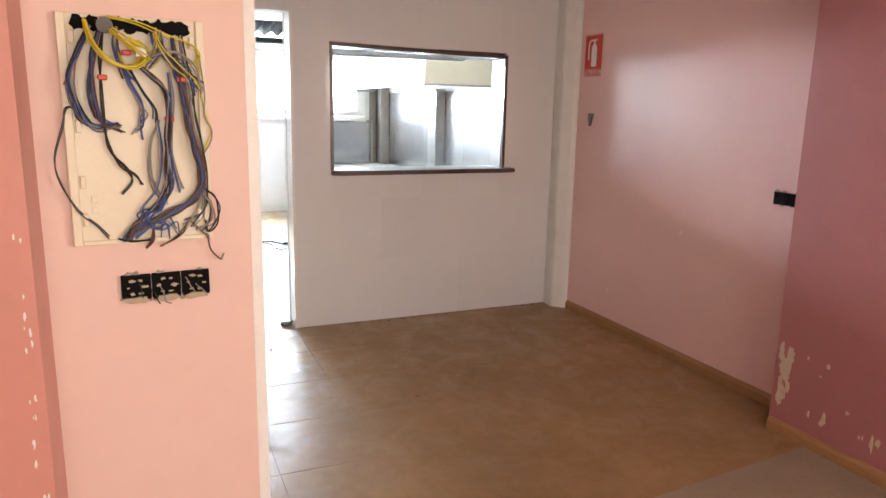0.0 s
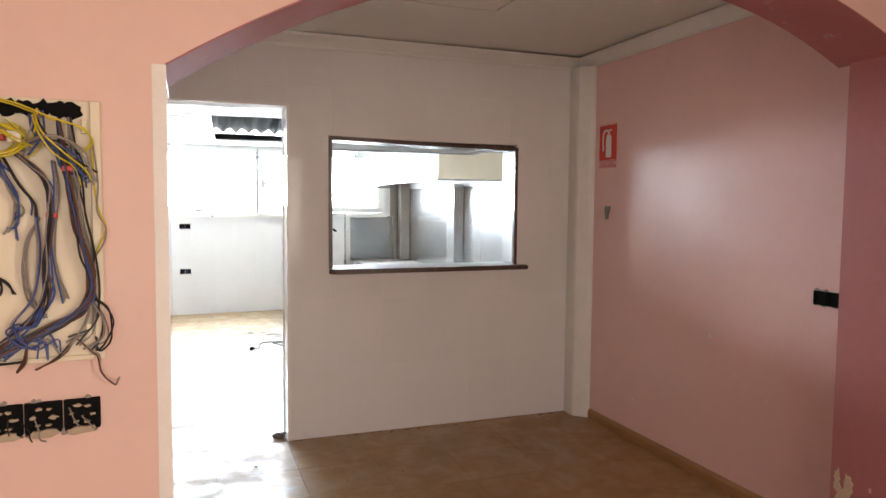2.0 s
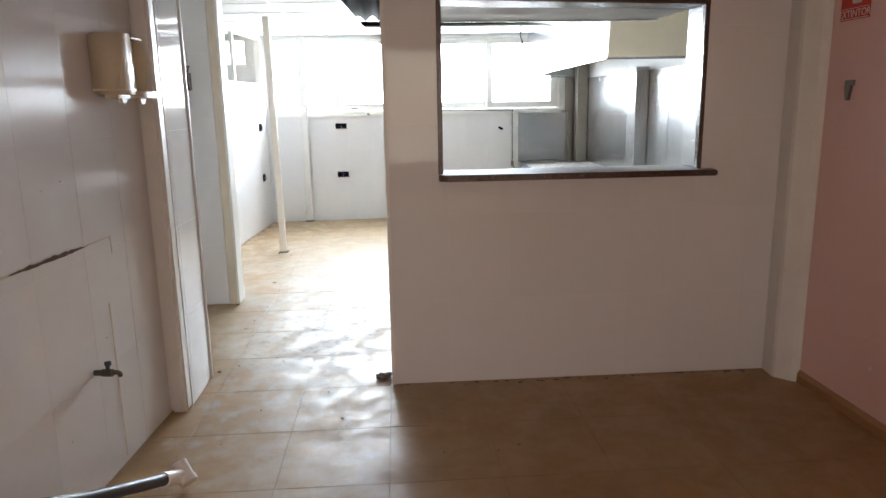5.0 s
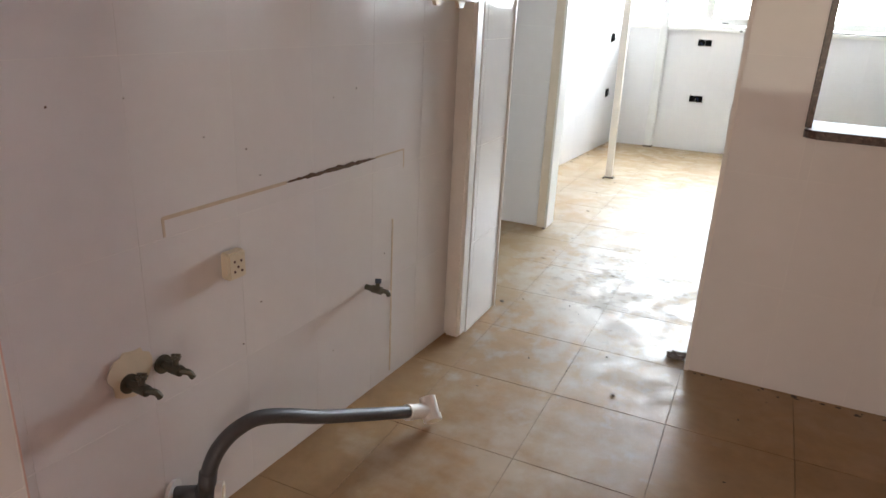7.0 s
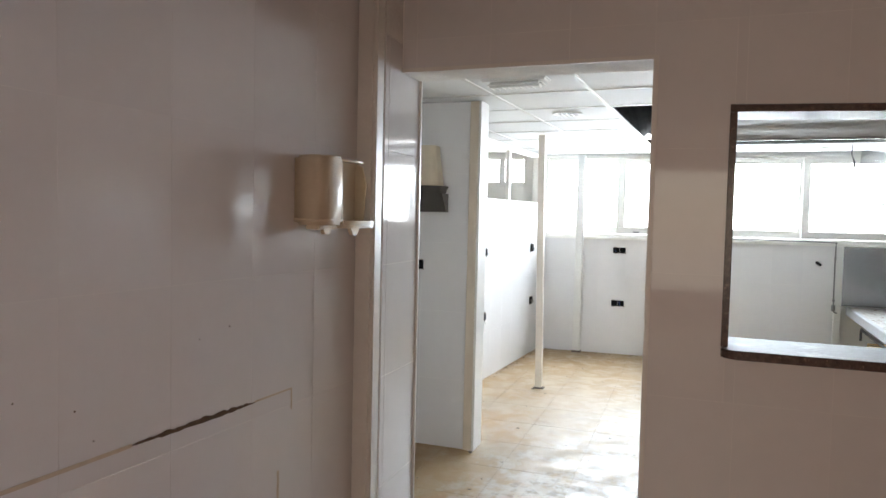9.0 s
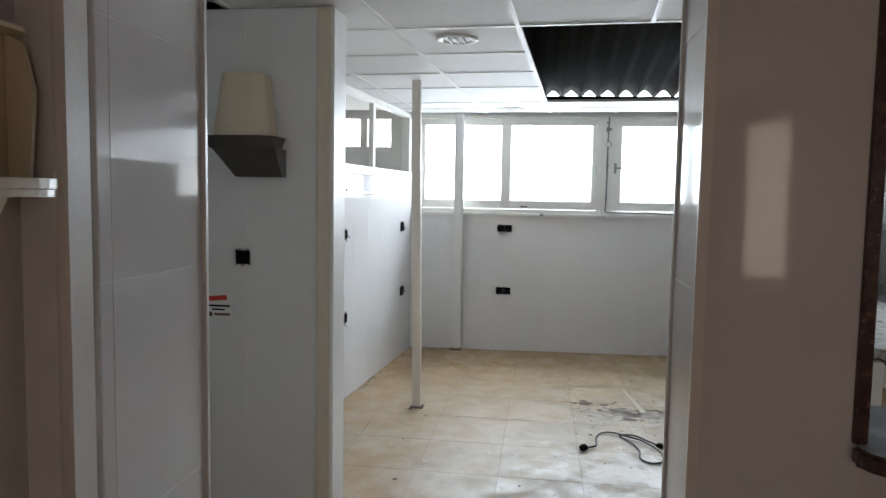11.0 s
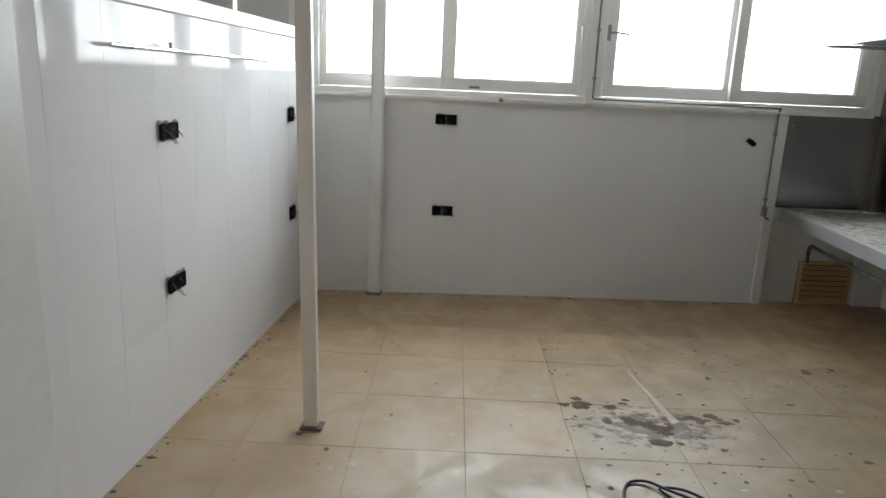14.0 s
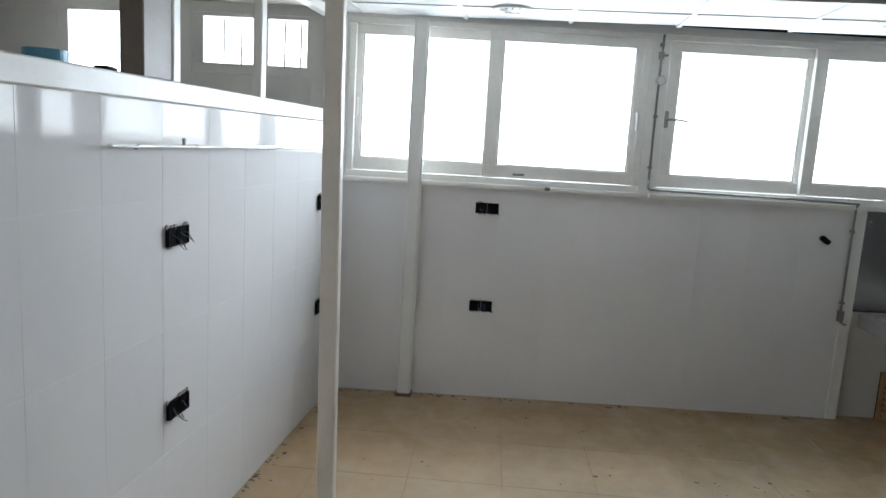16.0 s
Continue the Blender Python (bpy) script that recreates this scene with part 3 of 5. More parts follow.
# ---- daylight at the openings, and two added fill lamps in the front room ----
for x0, x1, watts in ((-0.5, 0.27, 62), (0.33, 1.15, 135), (1.33, 2.12, 122), (2.22, 3.05, 96)):
    area_lamp("window_daylight", MB @ pose((x0 + x1) / 2, 0.55, 1.9, -64, 0, 0), x1 - x0 + 0.1, 0.86, watts * 1.15, (0.76, 0.875, 1.0))
area_lamp("side_window_daylight", look((-1.13, 10.0, 2.1), (-1.13, 6, 1.9)), 0.76, 0.4, 22, (0.85, 0.93, 1.0))
area_lamp("side_window_daylight", look((-2.0, 10.0, 1.85), (-2.0, 6, 1.7)), 0.7, 0.8, 42, (0.85, 0.93, 1.0))
# Fill lamp added behind the start to brighten the first room.
area_lamp("added_front_fill", look((0.55, -4.3, 1.4), (0.55, 4, 1.2)), 3.5, 1.8, 57, (1.0, 0.84, 0.68))
# Second fill lamp, added to brighten the left tiled wall through the arch.
area_lamp("added_side_fill", look((3.45, -1.85, 1.5), (0.2, 1.6, 1.3)), 1.6, 1.6, 62, (1.0, 0.84, 0.68))
SKYGLOW = mat("bright_sky", (0.95, 0.98, 1.0), 1.0, var=0.0, emission=9.0)
backdrop = structure("backdrop", box(-4.5, 5.0, 11.6, 11.7, 0.3, 4.5), SKYGLOW, "plain bright sky outside the windows", "sky")

# ---- kitchen windows ----


def sash(win, x0, x1, g0, g1, y0, handle_side):
    """A sash with its glass from g0 to g1: rails, stiles, beads, a pane and a lever handle."""
    z0, z1, h0, h1, d = 1.385, 2.25, 1.46, 2.187, 0.036
    ob = part("sash", box(x0, x1, y0, y0 + d, z0, h0, 0.004), CREAM, win)
    part("rail", box(x0, x1, y0, y0 + d, h1, z1, 0.004), CREAM, ob)
    part("stile", box(x0, g0, y0 + 0.0005, y0 + d - 0.0005, h0 - 0.004, h1 + 0.004, 0.004), CREAM, ob)
    part("stile", box(g1, x1, y0 + 0.0005, y0 + d - 0.0005, h0 - 0.004, h1 + 0.004, 0.004), CREAM, ob)
    own = bmesh.new()
    for a, b, c, e in ((g0 - 0.002, g0 + 0.008, h0, h1), (g1 - 0.008, g1 + 0.002, h0, h1), (g0 + 0.008, g1 - 0.008, h0 - 0.002, h0 + 0.007)):
        box(a, b, y0 + 0.006, y0 + d - 0.006, c, e, bm=own)
    part("bead", own, WHITE, ob)
    pane = part("pane", box(g0, g1, y0 + 0.015, y0 + 0.02, h0, h1), GLASS, ob)
    pane.visible_shadow = False
    if handle_side == "lever":
        hx = x0 + 0.035
        own = box(hx - 0.012, hx + 0.012, y0 - 0.012, y0, 1.74, 1.84, 0.004, seg=2)
        tube([(hx, y0 - 0.01, 1.79), (hx + 0.01, y0 - 0.035, 1.79), (hx + 0.06, y0 - 0.04, 1.79), (hx + 0.125, y0 - 0.038, 1.782)], 0.007, bm=own)
        part("handle", own, WORN_HANDLE, ob, "worn grey lever standing open")
    elif handle_side:
        hx = x0 + 0.03 if handle_side < 0 else x1 - 0.03
        own = box(hx - 0.011, hx + 0.011, y0 - 0.008, y0, 1.75, 1.85, 0.004, seg=2)
        rod((hx, y0 - 0.005, 1.81), (hx, y0 - 0.036, 1.81), 0.007, bm=own)
        tube([(hx, y0 - 0.034, 1.815), (hx, y0 - 0.038, 1.79), (hx, y0 - 0.036, 1.71)], 0.008, bm=own)
        part("handle", own, WHITE_PVC, ob, "white lever handle")
    return ob


def window(name, x0, x1, sashes):
    win = new(name)
    win.matrix_world = MB
    tagged(win, "cream painted window with two sliding sashes and bright glass", "window", kind="structure")
    own = bmesh.new()
    box(x0, x1, 0.012, 0.12, 1.335, 1.383, 0.003, bm=own)
    box(x0, x1, 0.012, 0.12, 2.245, 2.276, 0.003, bm=own)
    box(x0, x0 + 0.045, 0.0125, 0.1195, 1.383, 2.245, 0.003, bm=own)
    box(x1 - 0.045, x1, 0.0125, 0.1195, 1.383, 2.245, 0.003, bm=own)
    part("window_frame", own, CREAM, win)
    own = box(x0 - 0.01, x1 + 0.01, -0.03, 0.012, 1.318, 1.345, 0.006, seg=2)
    part("window_sill", own, CREAM, win)
    for s in sashes:
        sash(win, *s)
    return win


w1 = window("window_1", -0.56, 1.225, ((-0.53, 0.335, -0.478, 0.28, 0.06, -1), (0.275, 1.2, 0.358, 1.142, 0.02, 1)))
w2 = window("window_2", 1.29, 3.157, ((1.325, 2.235, 1.412, 2.165, 0.06, "lever"), (2.19, 3.12, 2.258, 3.035, 0.02, None)))
part("latch", box(0.46, 0.53, 0.006, 0.02, 1.402, 1.416, 0.003), DARK_STEEL, w1)
part("mullion", box(1.225, 1.29, 0.004, 0.13, 1.335, 2.276, 0.003), CREAM, w1)

# windows of the side room: a small barred one and a tall one beside it
for name, x0, x1, z0, label in (("window_3", -1.51, -0.75, 1.91, "small high white window with upright bars"), ("window_4", -2.35, -1.68, 1.45, "tall white window of the side room")):
    win = new(name)
    tagged(win, label, "window", kind="structure")
    own = bmesh.new()
    box(x0, x1, 9.725, 9.79, z0, z0 + 0.058, 0.003, bm=own)
    box(x0, x1, 9.725, 9.79, 2.237, 2.26, 0.003, bm=own)
    mid = x0 + 0.43
    for a, b in ((x0, x0 + 0.07), (x1 - 0.06, x1), (mid - 0.035, mid + 0.035)):
        box(a, b, 9.726, 9.789, z0 + 0.058, 2.237, 0.003, bm=own)
    part("window_frame", own, WHITE, win)
    if name == "window_3":
        for x in (-1.36, -1.25, -1.14, -0.98, -0.88):
            part("bar", rod((x, 9.85, z0), (x, 9.85, 2.26), 0.007, seg=8), DARK_STEEL, win)

# inner window over the low wall
inner = new("window_inner")
inner.matrix_world = ML
tagged(inner, "cream framed inner window without glass over a tiled wall", "window", kind="structure")
part("window_sill", box(-0.135, 0.014, -1.15, 2.47, 1.652, 1.722, 0.005), CREAM, inner)
part("frame_rail", box(-0.075, -0.02, -1.15, 2.47, 2.24, 2.289, 0.003), CREAM, inner)
part("post", box(-0.09, -0.01, 0.42, 0.585, 1.722, 2.24, 0.004), POST_BROWN, inner, "dark brown painted post")
part("post", box(-0.085, -0.005, 0.5855, 0.632, 1.722, 2.24, 0.004), CREAM, inner)
part("post", box(-0.065, -0.025, 1.345, 1.4, 1.722, 2.24, 0.004), CREAM, inner)
part("post", box(-0.085, -0.005, 2.38, 2.465, 1.722, 2.24, 0.004), CREAM, inner)

# ---- kitchen fittings ----
post = thing("support_post", "cream painted square steel post from floor to ceiling", "post", pose(-0.168, 7.8, 0, 0, -0.8, -2))
part("shaft", box(-0.03, 0.03, -0.022, 0.022, 0.012, CEIL_K + 0.0, 0.004), POST_CREAM, post)
part("base_plate", box(-0.045, 0.05, -0.035, 0.035, 0, 0.012, 0.003), RAG, post, "dirty steel base plate")
duct = thing("pipe_cover", "white boxed pipe cover standing against the tiles", "pipe cover", MB)
part("box_front", box(-0.172, -0.084, -0.085, -0.004, 0.002, 2.28, 0.012, seg=3), WHITE, duct)
part("skirt", box(-0.179, -0.077, -0.092, -0.004, 0.0, 0.02, 0.003), RAG, duct)

MW = pose(2.545, 7.22, 0, 0, 0, -math.degrees(math.atan(0.038)))
bench = thing("cooking_bench", "long low cooking bench with stained worktop and steel edge", "bench", MW)
own = bmesh.new()
box(0.012, 0.93, 0.0, 2.66, 0.63, 0.682, bm=own)
part("worktop", own, WORKTOP, bench, "white worktop covered in brown stains")
part("edge", box(-0.002, 0.011, 0, 2.66, 0.603, 0.686, 0.003), EDGE_STEEL, bench, "stainless steel front edge")
part("edge_lip", box(0.011, 0.04, 0, 2.66, 0.6825, 0.686), EDGE_STEEL, bench)
part("support", box(-0.012, 0.075, 0.02, 0.16, 0, 0.602, 0.004), WHITE, bench, "white tiled support")
part("support", box(0.4, 0.93, 0.02, 0.14, 0, 0.629, 0.004), WHITE, bench)
own = bmesh.new()
tube([(0.09, 0.16, 0.5), (0.09, 1.2, 0.5), (0.09, 2.2, 0.5), (0.1, 2.34, 0.5), (0.1, 2.38, 0.47), (0.1, 2.38, 0.38)], 0.012, bm=own)
part("gas_pipe", own, PIPE_GREY, bench, "grey gas pipe under the front edge")
own = bmesh.new()
tube([(0.2, 0.16, 0.54), (0.2, 1.4, 0.54), (0.2, 2.5, 0.54)], 0.012, bm=own)
part("gas_pipe", own, PIPE_GREY, bench)

vent = thing("vent_grille", "brass coloured louvre grille low in the wall", "vent", MB @ pose(3.06, 0.055, 0.0))
# Near-black plate painted as the shade behind the slats.
part("backing", box(-0.19, 0.19, -0.012, -0.004, 0.0, 0.31), DARK, vent)
own = bmesh.new()
for a in ((-0.19, -0.165, 0.0, 0.31), (0.165, 0.19, 0.0, 0.31)):
    box(a[0], a[1], -0.03, -0.012, a[2], a[3], 0.002, bm=own)
box(-0.165, 0.165, -0.03, -0.012, 0.29, 0.31, 0.002, bm=own)
box(-0.165, 0.165, -0.03, -0.012, 0.0, 0.02, 0.002, bm=own)
part("frame", own, SLAT, vent)
for i in range(7):
    own = box(-0.164, 0.164, -0.018, 0.018, -0.003, 0.003, 0.001)
    own.transform(pose(0, -0.028, 0.04 + i * 0.038, 40, 0, 0))
    part("slat", own, SLAT, vent)

panel = thing("steel_wall_panel", "stainless steel sheet covering the wall over the bench", "wall panel", group="steel sheets over the bench")
part("sheet", box(2.603, 3.266, 0.045, 0.058, 0.687, 1.332, 0.002), STEEL, panel)
for x in (2.66, 3.2):
    for z in (0.8, 1.25):
        part("screw", rod((x, 0.046, z), (x, 0.041, z), 0.006, seg=8), DARK_STEEL, panel)
panel.matrix_world = MB
panel = thing("steel_wall_panel", "dark stainless steel sheet beside the window", "wall panel", MB, group="steel sheets over the bench")
part("sheet", box(3.272, 3.462, -0.014, -0.003, 0.687, 1.335, 0.002), PILASTER_STEEL, panel)
part("sheet", box(3.22, 3.462, -0.014, -0.003, 1.3352, 2.2, 0.002), PILASTER_STEEL, panel)
part("return", box(3.2665, 3.2715, -0.0139, 0.058, 0.687, 1.334), PILASTER_STEEL, panel)
edge = thing("tile_edge_strip", "white edge strip at the end of the tiles", "edge strip", MB)
part("strip", box(2.53, 2.6, -0.012, 0.05, 0, 1.318, 0.004), WHITE, edge)
edges = (5.3, 7.05, 8.55, 9.84)
for a, b in zip(edges, edges[1:]):
    sheet = thing("steel_wall_panel", "stainless steel sheet covering the wall over the bench", "wall panel", group="steel sheets over the bench")
    part("sheet", box(3.468, 3.479, a + 0.003, b - 0.003, 0.687, 1.74, 0.002), STEEL, sheet)
    for y in (a + 0.08, (a + b) / 2, b - 0.08):
        for z in (0.85, 1.3, 1.7):
            part("screw", rod((3.469, y, z), (3.464, y, z), 0.007, seg=8), DARK_STEEL, sheet)
pillar = thing("steel_pillar", "dark stainless steel clad pilaster on the wall", "pilaster")
part("cladding", box(3.336, 3.4665, 7.56, 7.8, 0.687, 1.77, 0.004), STEEL, pillar)
pillar = thing("steel_pillar", "dark stainless steel clad pilaster in the corner", "pilaster")
part("cladding", box(3.33, 3.4665, 9.7, 9.85, 0.687, 2.25, 0.004), PILASTER_STEEL, pillar)

MH = pose(2.6, 6.1, 0, 0, 0, -math.degrees(math.atan(0.022)))
hood = thing("extractor_hood", "large stainless steel extractor hood over the bench", "hood", MH)
L = 3.78
for a, b in ((0.02, 1.3), (1.3, 2.6), (2.6, L)):
    own = prism([(0.0, 1.775), (0.012, 1.775), (0.05, 2.42), (0.038, 2.42)], "y", a + 0.002, b - 0.002)
    part("front_panel", own, STEEL, hood)
own = prism([(0.0, 1.765), (0.85, 1.765), (0.85, 2.42), (0.038, 2.42)], "y", 0.0, 0.018)
part("end_panel", own, IVORY, hood, "cream painted end panel")
own = prism([(0.012, 1.78), (0.85, 1.78), (0.85, 2.42), (0.05, 2.42)], "y", L - 0.015, L)
part("end_panel", own, STEEL, hood)
own = bmesh.new()
box(-0.012, 0.02, 0.0, L, 1.755, 1.775, 0.003, bm=own)
box(0.02, 0.85, L - 0.03, L + 0.001, 1.755, 1.775, 0.003, bm=own)
box(0.02, 0.85, 0.0, 0.03, 1.755, 1.775, 0.003, bm=own)
part("gutter", own, STEEL, hood, "folded steel gutter round the lower rim")
for i in range(6):
    own = box(0.0, 0.6, 0.0, 0.56, 0.0, 0.04, 0.004)
    own.transform(pose(0.3, 0.2 + i * 0.58, 1.83, 0, -28, 0))
    part("filter", own, DARK_STEEL, hood, "greasy steel filter")

serve_thing = thing("serving_sill", "brown granite sill and lining of the serving hatch", "sill")
own = bmesh.new()
r = 0.05
arc = [(1.2 + r - r * math.cos(a), 4.215 + r - r * math.sin(a)) for a in [k * math.pi / 16 for k in range(9)]]
outline = arc + [(2.602, 4.215), (2.602, 4.283), (2.535, 4.283), (2.535, 4.53), (1.216, 4.53), (1.216, 4.283), (1.2, 4.283)]
own = prism(outline, "z", 1.072, 1.102)
bmesh.ops.bevel(own, geom=[e for e in own.edges if abs(e.verts[0].co.z - e.verts[1].co.z) < 1e-5], offset=0.005, segments=2, affect="EDGES")
part("slab", own, GRANITE, serve_thing)
part("top_face", prism([(x + (0.006 if x < 1.3 else -0.006), y + (0.006 if y < 4.3 else -0.006)) for x, y in outline], "z", 1.1021, 1.1035), GRANITE_TOP, serve_thing, "top of the sill greyed for its grazing reflection")
own = bmesh.new()
box(1.2, 1.224, YD0 - 0.008, YD1 + 0.006, 1.104, 1.93, 0.002, bm=own)
box(2.522, 2.545, YD0 - 0.008, YD0 + 0.03, 1.104, 1.915, 0.002, bm=own)
prism([(1.2, 1.931), (2.545, 1.903), (2.545, 1.927), (1.2, 1.957)], "y", YD0 - 0.0085, YD0 + 0.03, bm=own)
prism([(1.2, 1.932), (2.545, 1.904), (2.545, 1.946), (1.2, 1.946)], "y", YD0 + 0.0305, YD1 + 0.006, bm=own)
part("lining", own, GRANITE, serve_thing)
own = box(2.526, 2.534, YD0 + 0.031, YD1 + 0.005, 1.104, 1.9, 0.001)
part("reveal_sheet", own, STEEL, serve_thing, "steel sheet on the side of the hatch")

# ceiling fittings
for x, y in ((0.227, 6.593), (0.384, 9.377), (2.32, 9.3)):
    dl = thing("downlight", "round recessed downlight with chrome ring, switched off", "downlight", pose(x, y, CEIL_K), group="round ceiling downlights")
    own = bmesh.new()
    ring = []
    for ro, z in ((0.105, 0.004), (0.107, -0.004), (0.098, -0.009), (0.08, -0.006), (0.07, 0.004)):
        ring.append([own.verts.new((ro * math.cos(2 * math.pi * k / 32), ro * math.sin(2 * math.pi * k / 32), z)) for k in range(32)])
    for a, b in zip(ring, ring[1:]):
        for k in range(32):
            own.faces.new((a[k], a[(k + 1) % 32], b[(k + 1) % 32], b[k]))
    part("ring", own, WHITE_PVC, dl, smooth=True)
    part("reflector", rod((0, 0, 0.004), (0, 0, -0.001), 0.072, seg=28), DARK_STEEL, dl, "dark steel reflector")
    own = bmesh.new()
    for k in (-1, 0, 1):
        box(k * 0.035 - 0.004, k * 0.035 + 0.004, -0.06, 0.06, -0.012, -0.004, bm=own)
    part("louvre", own, DARK_STEEL, dl)
em = thing("emergency_light", "white emergency light with ribbed clear cover on the ceiling", "emergency light", pose(0.17, 5.3, CEIL_K, 0, 0, -3))
part("base", box(-0.18, 0.18, -0.065, 0.065, -0.02, 0, 0.008, seg=2), WHITE_PVC, em)
part("diffuser", box(-0.155, 0.155, -0.048, 0.048, -0.05, -0.02, 0.018, seg=4), WHITE_PVC, em, "white rounded diffuser")
for k in range(9):
    part("rib", box(-0.13 + k * 0.0325 - 0.003, -0.13 + k * 0.0325 + 0.003, -0.036, 0.036, -0.0525, -0.049), WHITE, em)
own = bmesh.new()
tube([(2.47, 8.95, 2.45), (2.46, 8.95, 2.3), (2.45, 8.93, 2.2), (2.47, 8.92, 2.13), (2.465, 8.92, 2.08)], 0.005, bm=own)
tube([(2.467, 8.92, 2.14), (2.475, 8.92, 2.1), (2.47, 8.92, 2.06)], 0.009, bm=own)
tagged(link("hanging_cable", own, BLACK_W), "short black cable hanging out of the open ceiling", "cable")
own = bmesh.new()
rod((1.5, 7.2, 2.75), (2.3, 9.4, 2.5), 0.012, bm=own)
tagged(link("metal_rod", own, CHROME), "bare metal rod in the roof space", "rod")

shelf = thing("hatch_canopy", "crumpled grey metal canopy over the serving hatch", "canopy")
own = bmesh.new()
rngc = random.Random(4)
nx, ny = 16, 9
lowv = [[own.verts.new((1.19 + 1.5 * i / nx, YD1 + 0.006 + 0.86 * j / ny, 1.955 + rngc.uniform(-0.004, 0.004) + 0.012 * (j == 4))) for j in range(ny + 1)] for i in range(nx + 1)]
for i in range(nx):
    for j in range(ny):
        own.faces.new((lowv[i][j], lowv[i + 1][j], lowv[i + 1][j + 1], lowv[i][j + 1]))
part("soffit", own, EDGE_STEEL, shelf, smooth=True)
own = bmesh.new()
box(1.19, 2.69, YD1 + 0.006, 5.36, 1.975, 1.985, bm=own)
box(1.19, 2.69, 5.345, 5.36, 1.945, 2.28, bm=own)
part("casing", own, STEEL, shelf)

own = bmesh.new()
rngc = random.Random(8)
for k in range(120):
    x, y = rngc.uniform(0.06, 0.85), rngc.uniform(0.1, 2.6)
    a, r, q = rngc.uniform(0, 3.14), rngc.uniform(0.006, 0.022), rngc.uniform(0.15, 0.5)
    ring = [(x + r * (math.cos(t) * math.cos(a) - q * math.sin(t) * math.sin(a)), y + r * (math.cos(t) * math.sin(a) + q * math.sin(t) * math.cos(a))) for t in [i * math.pi / 4 + rngc.uniform(-0.2, 0.2) for i in range(8)]]
    vs = [own.verts.new((u, v, 0.6825)) for u, v in ring]
    c = own.verts.new((x, y, 0.6825 + rngc.uniform(0.001, 0.004)))
    for i in range(8):
        own.faces.new((vs[i], vs[(i + 1) % 8], c))
debris = tagged(link("bench_debris", own, CRACK), "brown flakes of debris lying on the worktop", "debris", kind="stuff")
debris.matrix_world = MW

# ---- small fittings ----


def text_mesh(body, size):
    cu = bpy.data.curves.new("text", "FONT")
    cu.body, cu.size, cu.align_x, cu.extrude = body, size, "CENTER", 0.0004
    ob = bpy.data.objects.new("text", cu)
    scene.collection.objects.link(ob)
    me = bpy.data.meshes.new_from_object(ob.evaluated_get(bpy.context.evaluated_depsgraph_get()))
    bpy.data.objects.remove(ob)
    return me


def flake(rng, cx, cy, r, ragged=0.35, k=11, stretch=(1, 1)):
    k = k + 4 if r > 0.01 else k
    return [(cx + r * stretch[0] * (1 + rng.uniform(-ragged, ragged)) * math.cos(2 * math.pi * i / k),
             cy + r * stretch[1] * (1 + rng.uniform(-ragged, ragged)) * math.sin(2 * math.pi * i / k)) for i in range(k)]


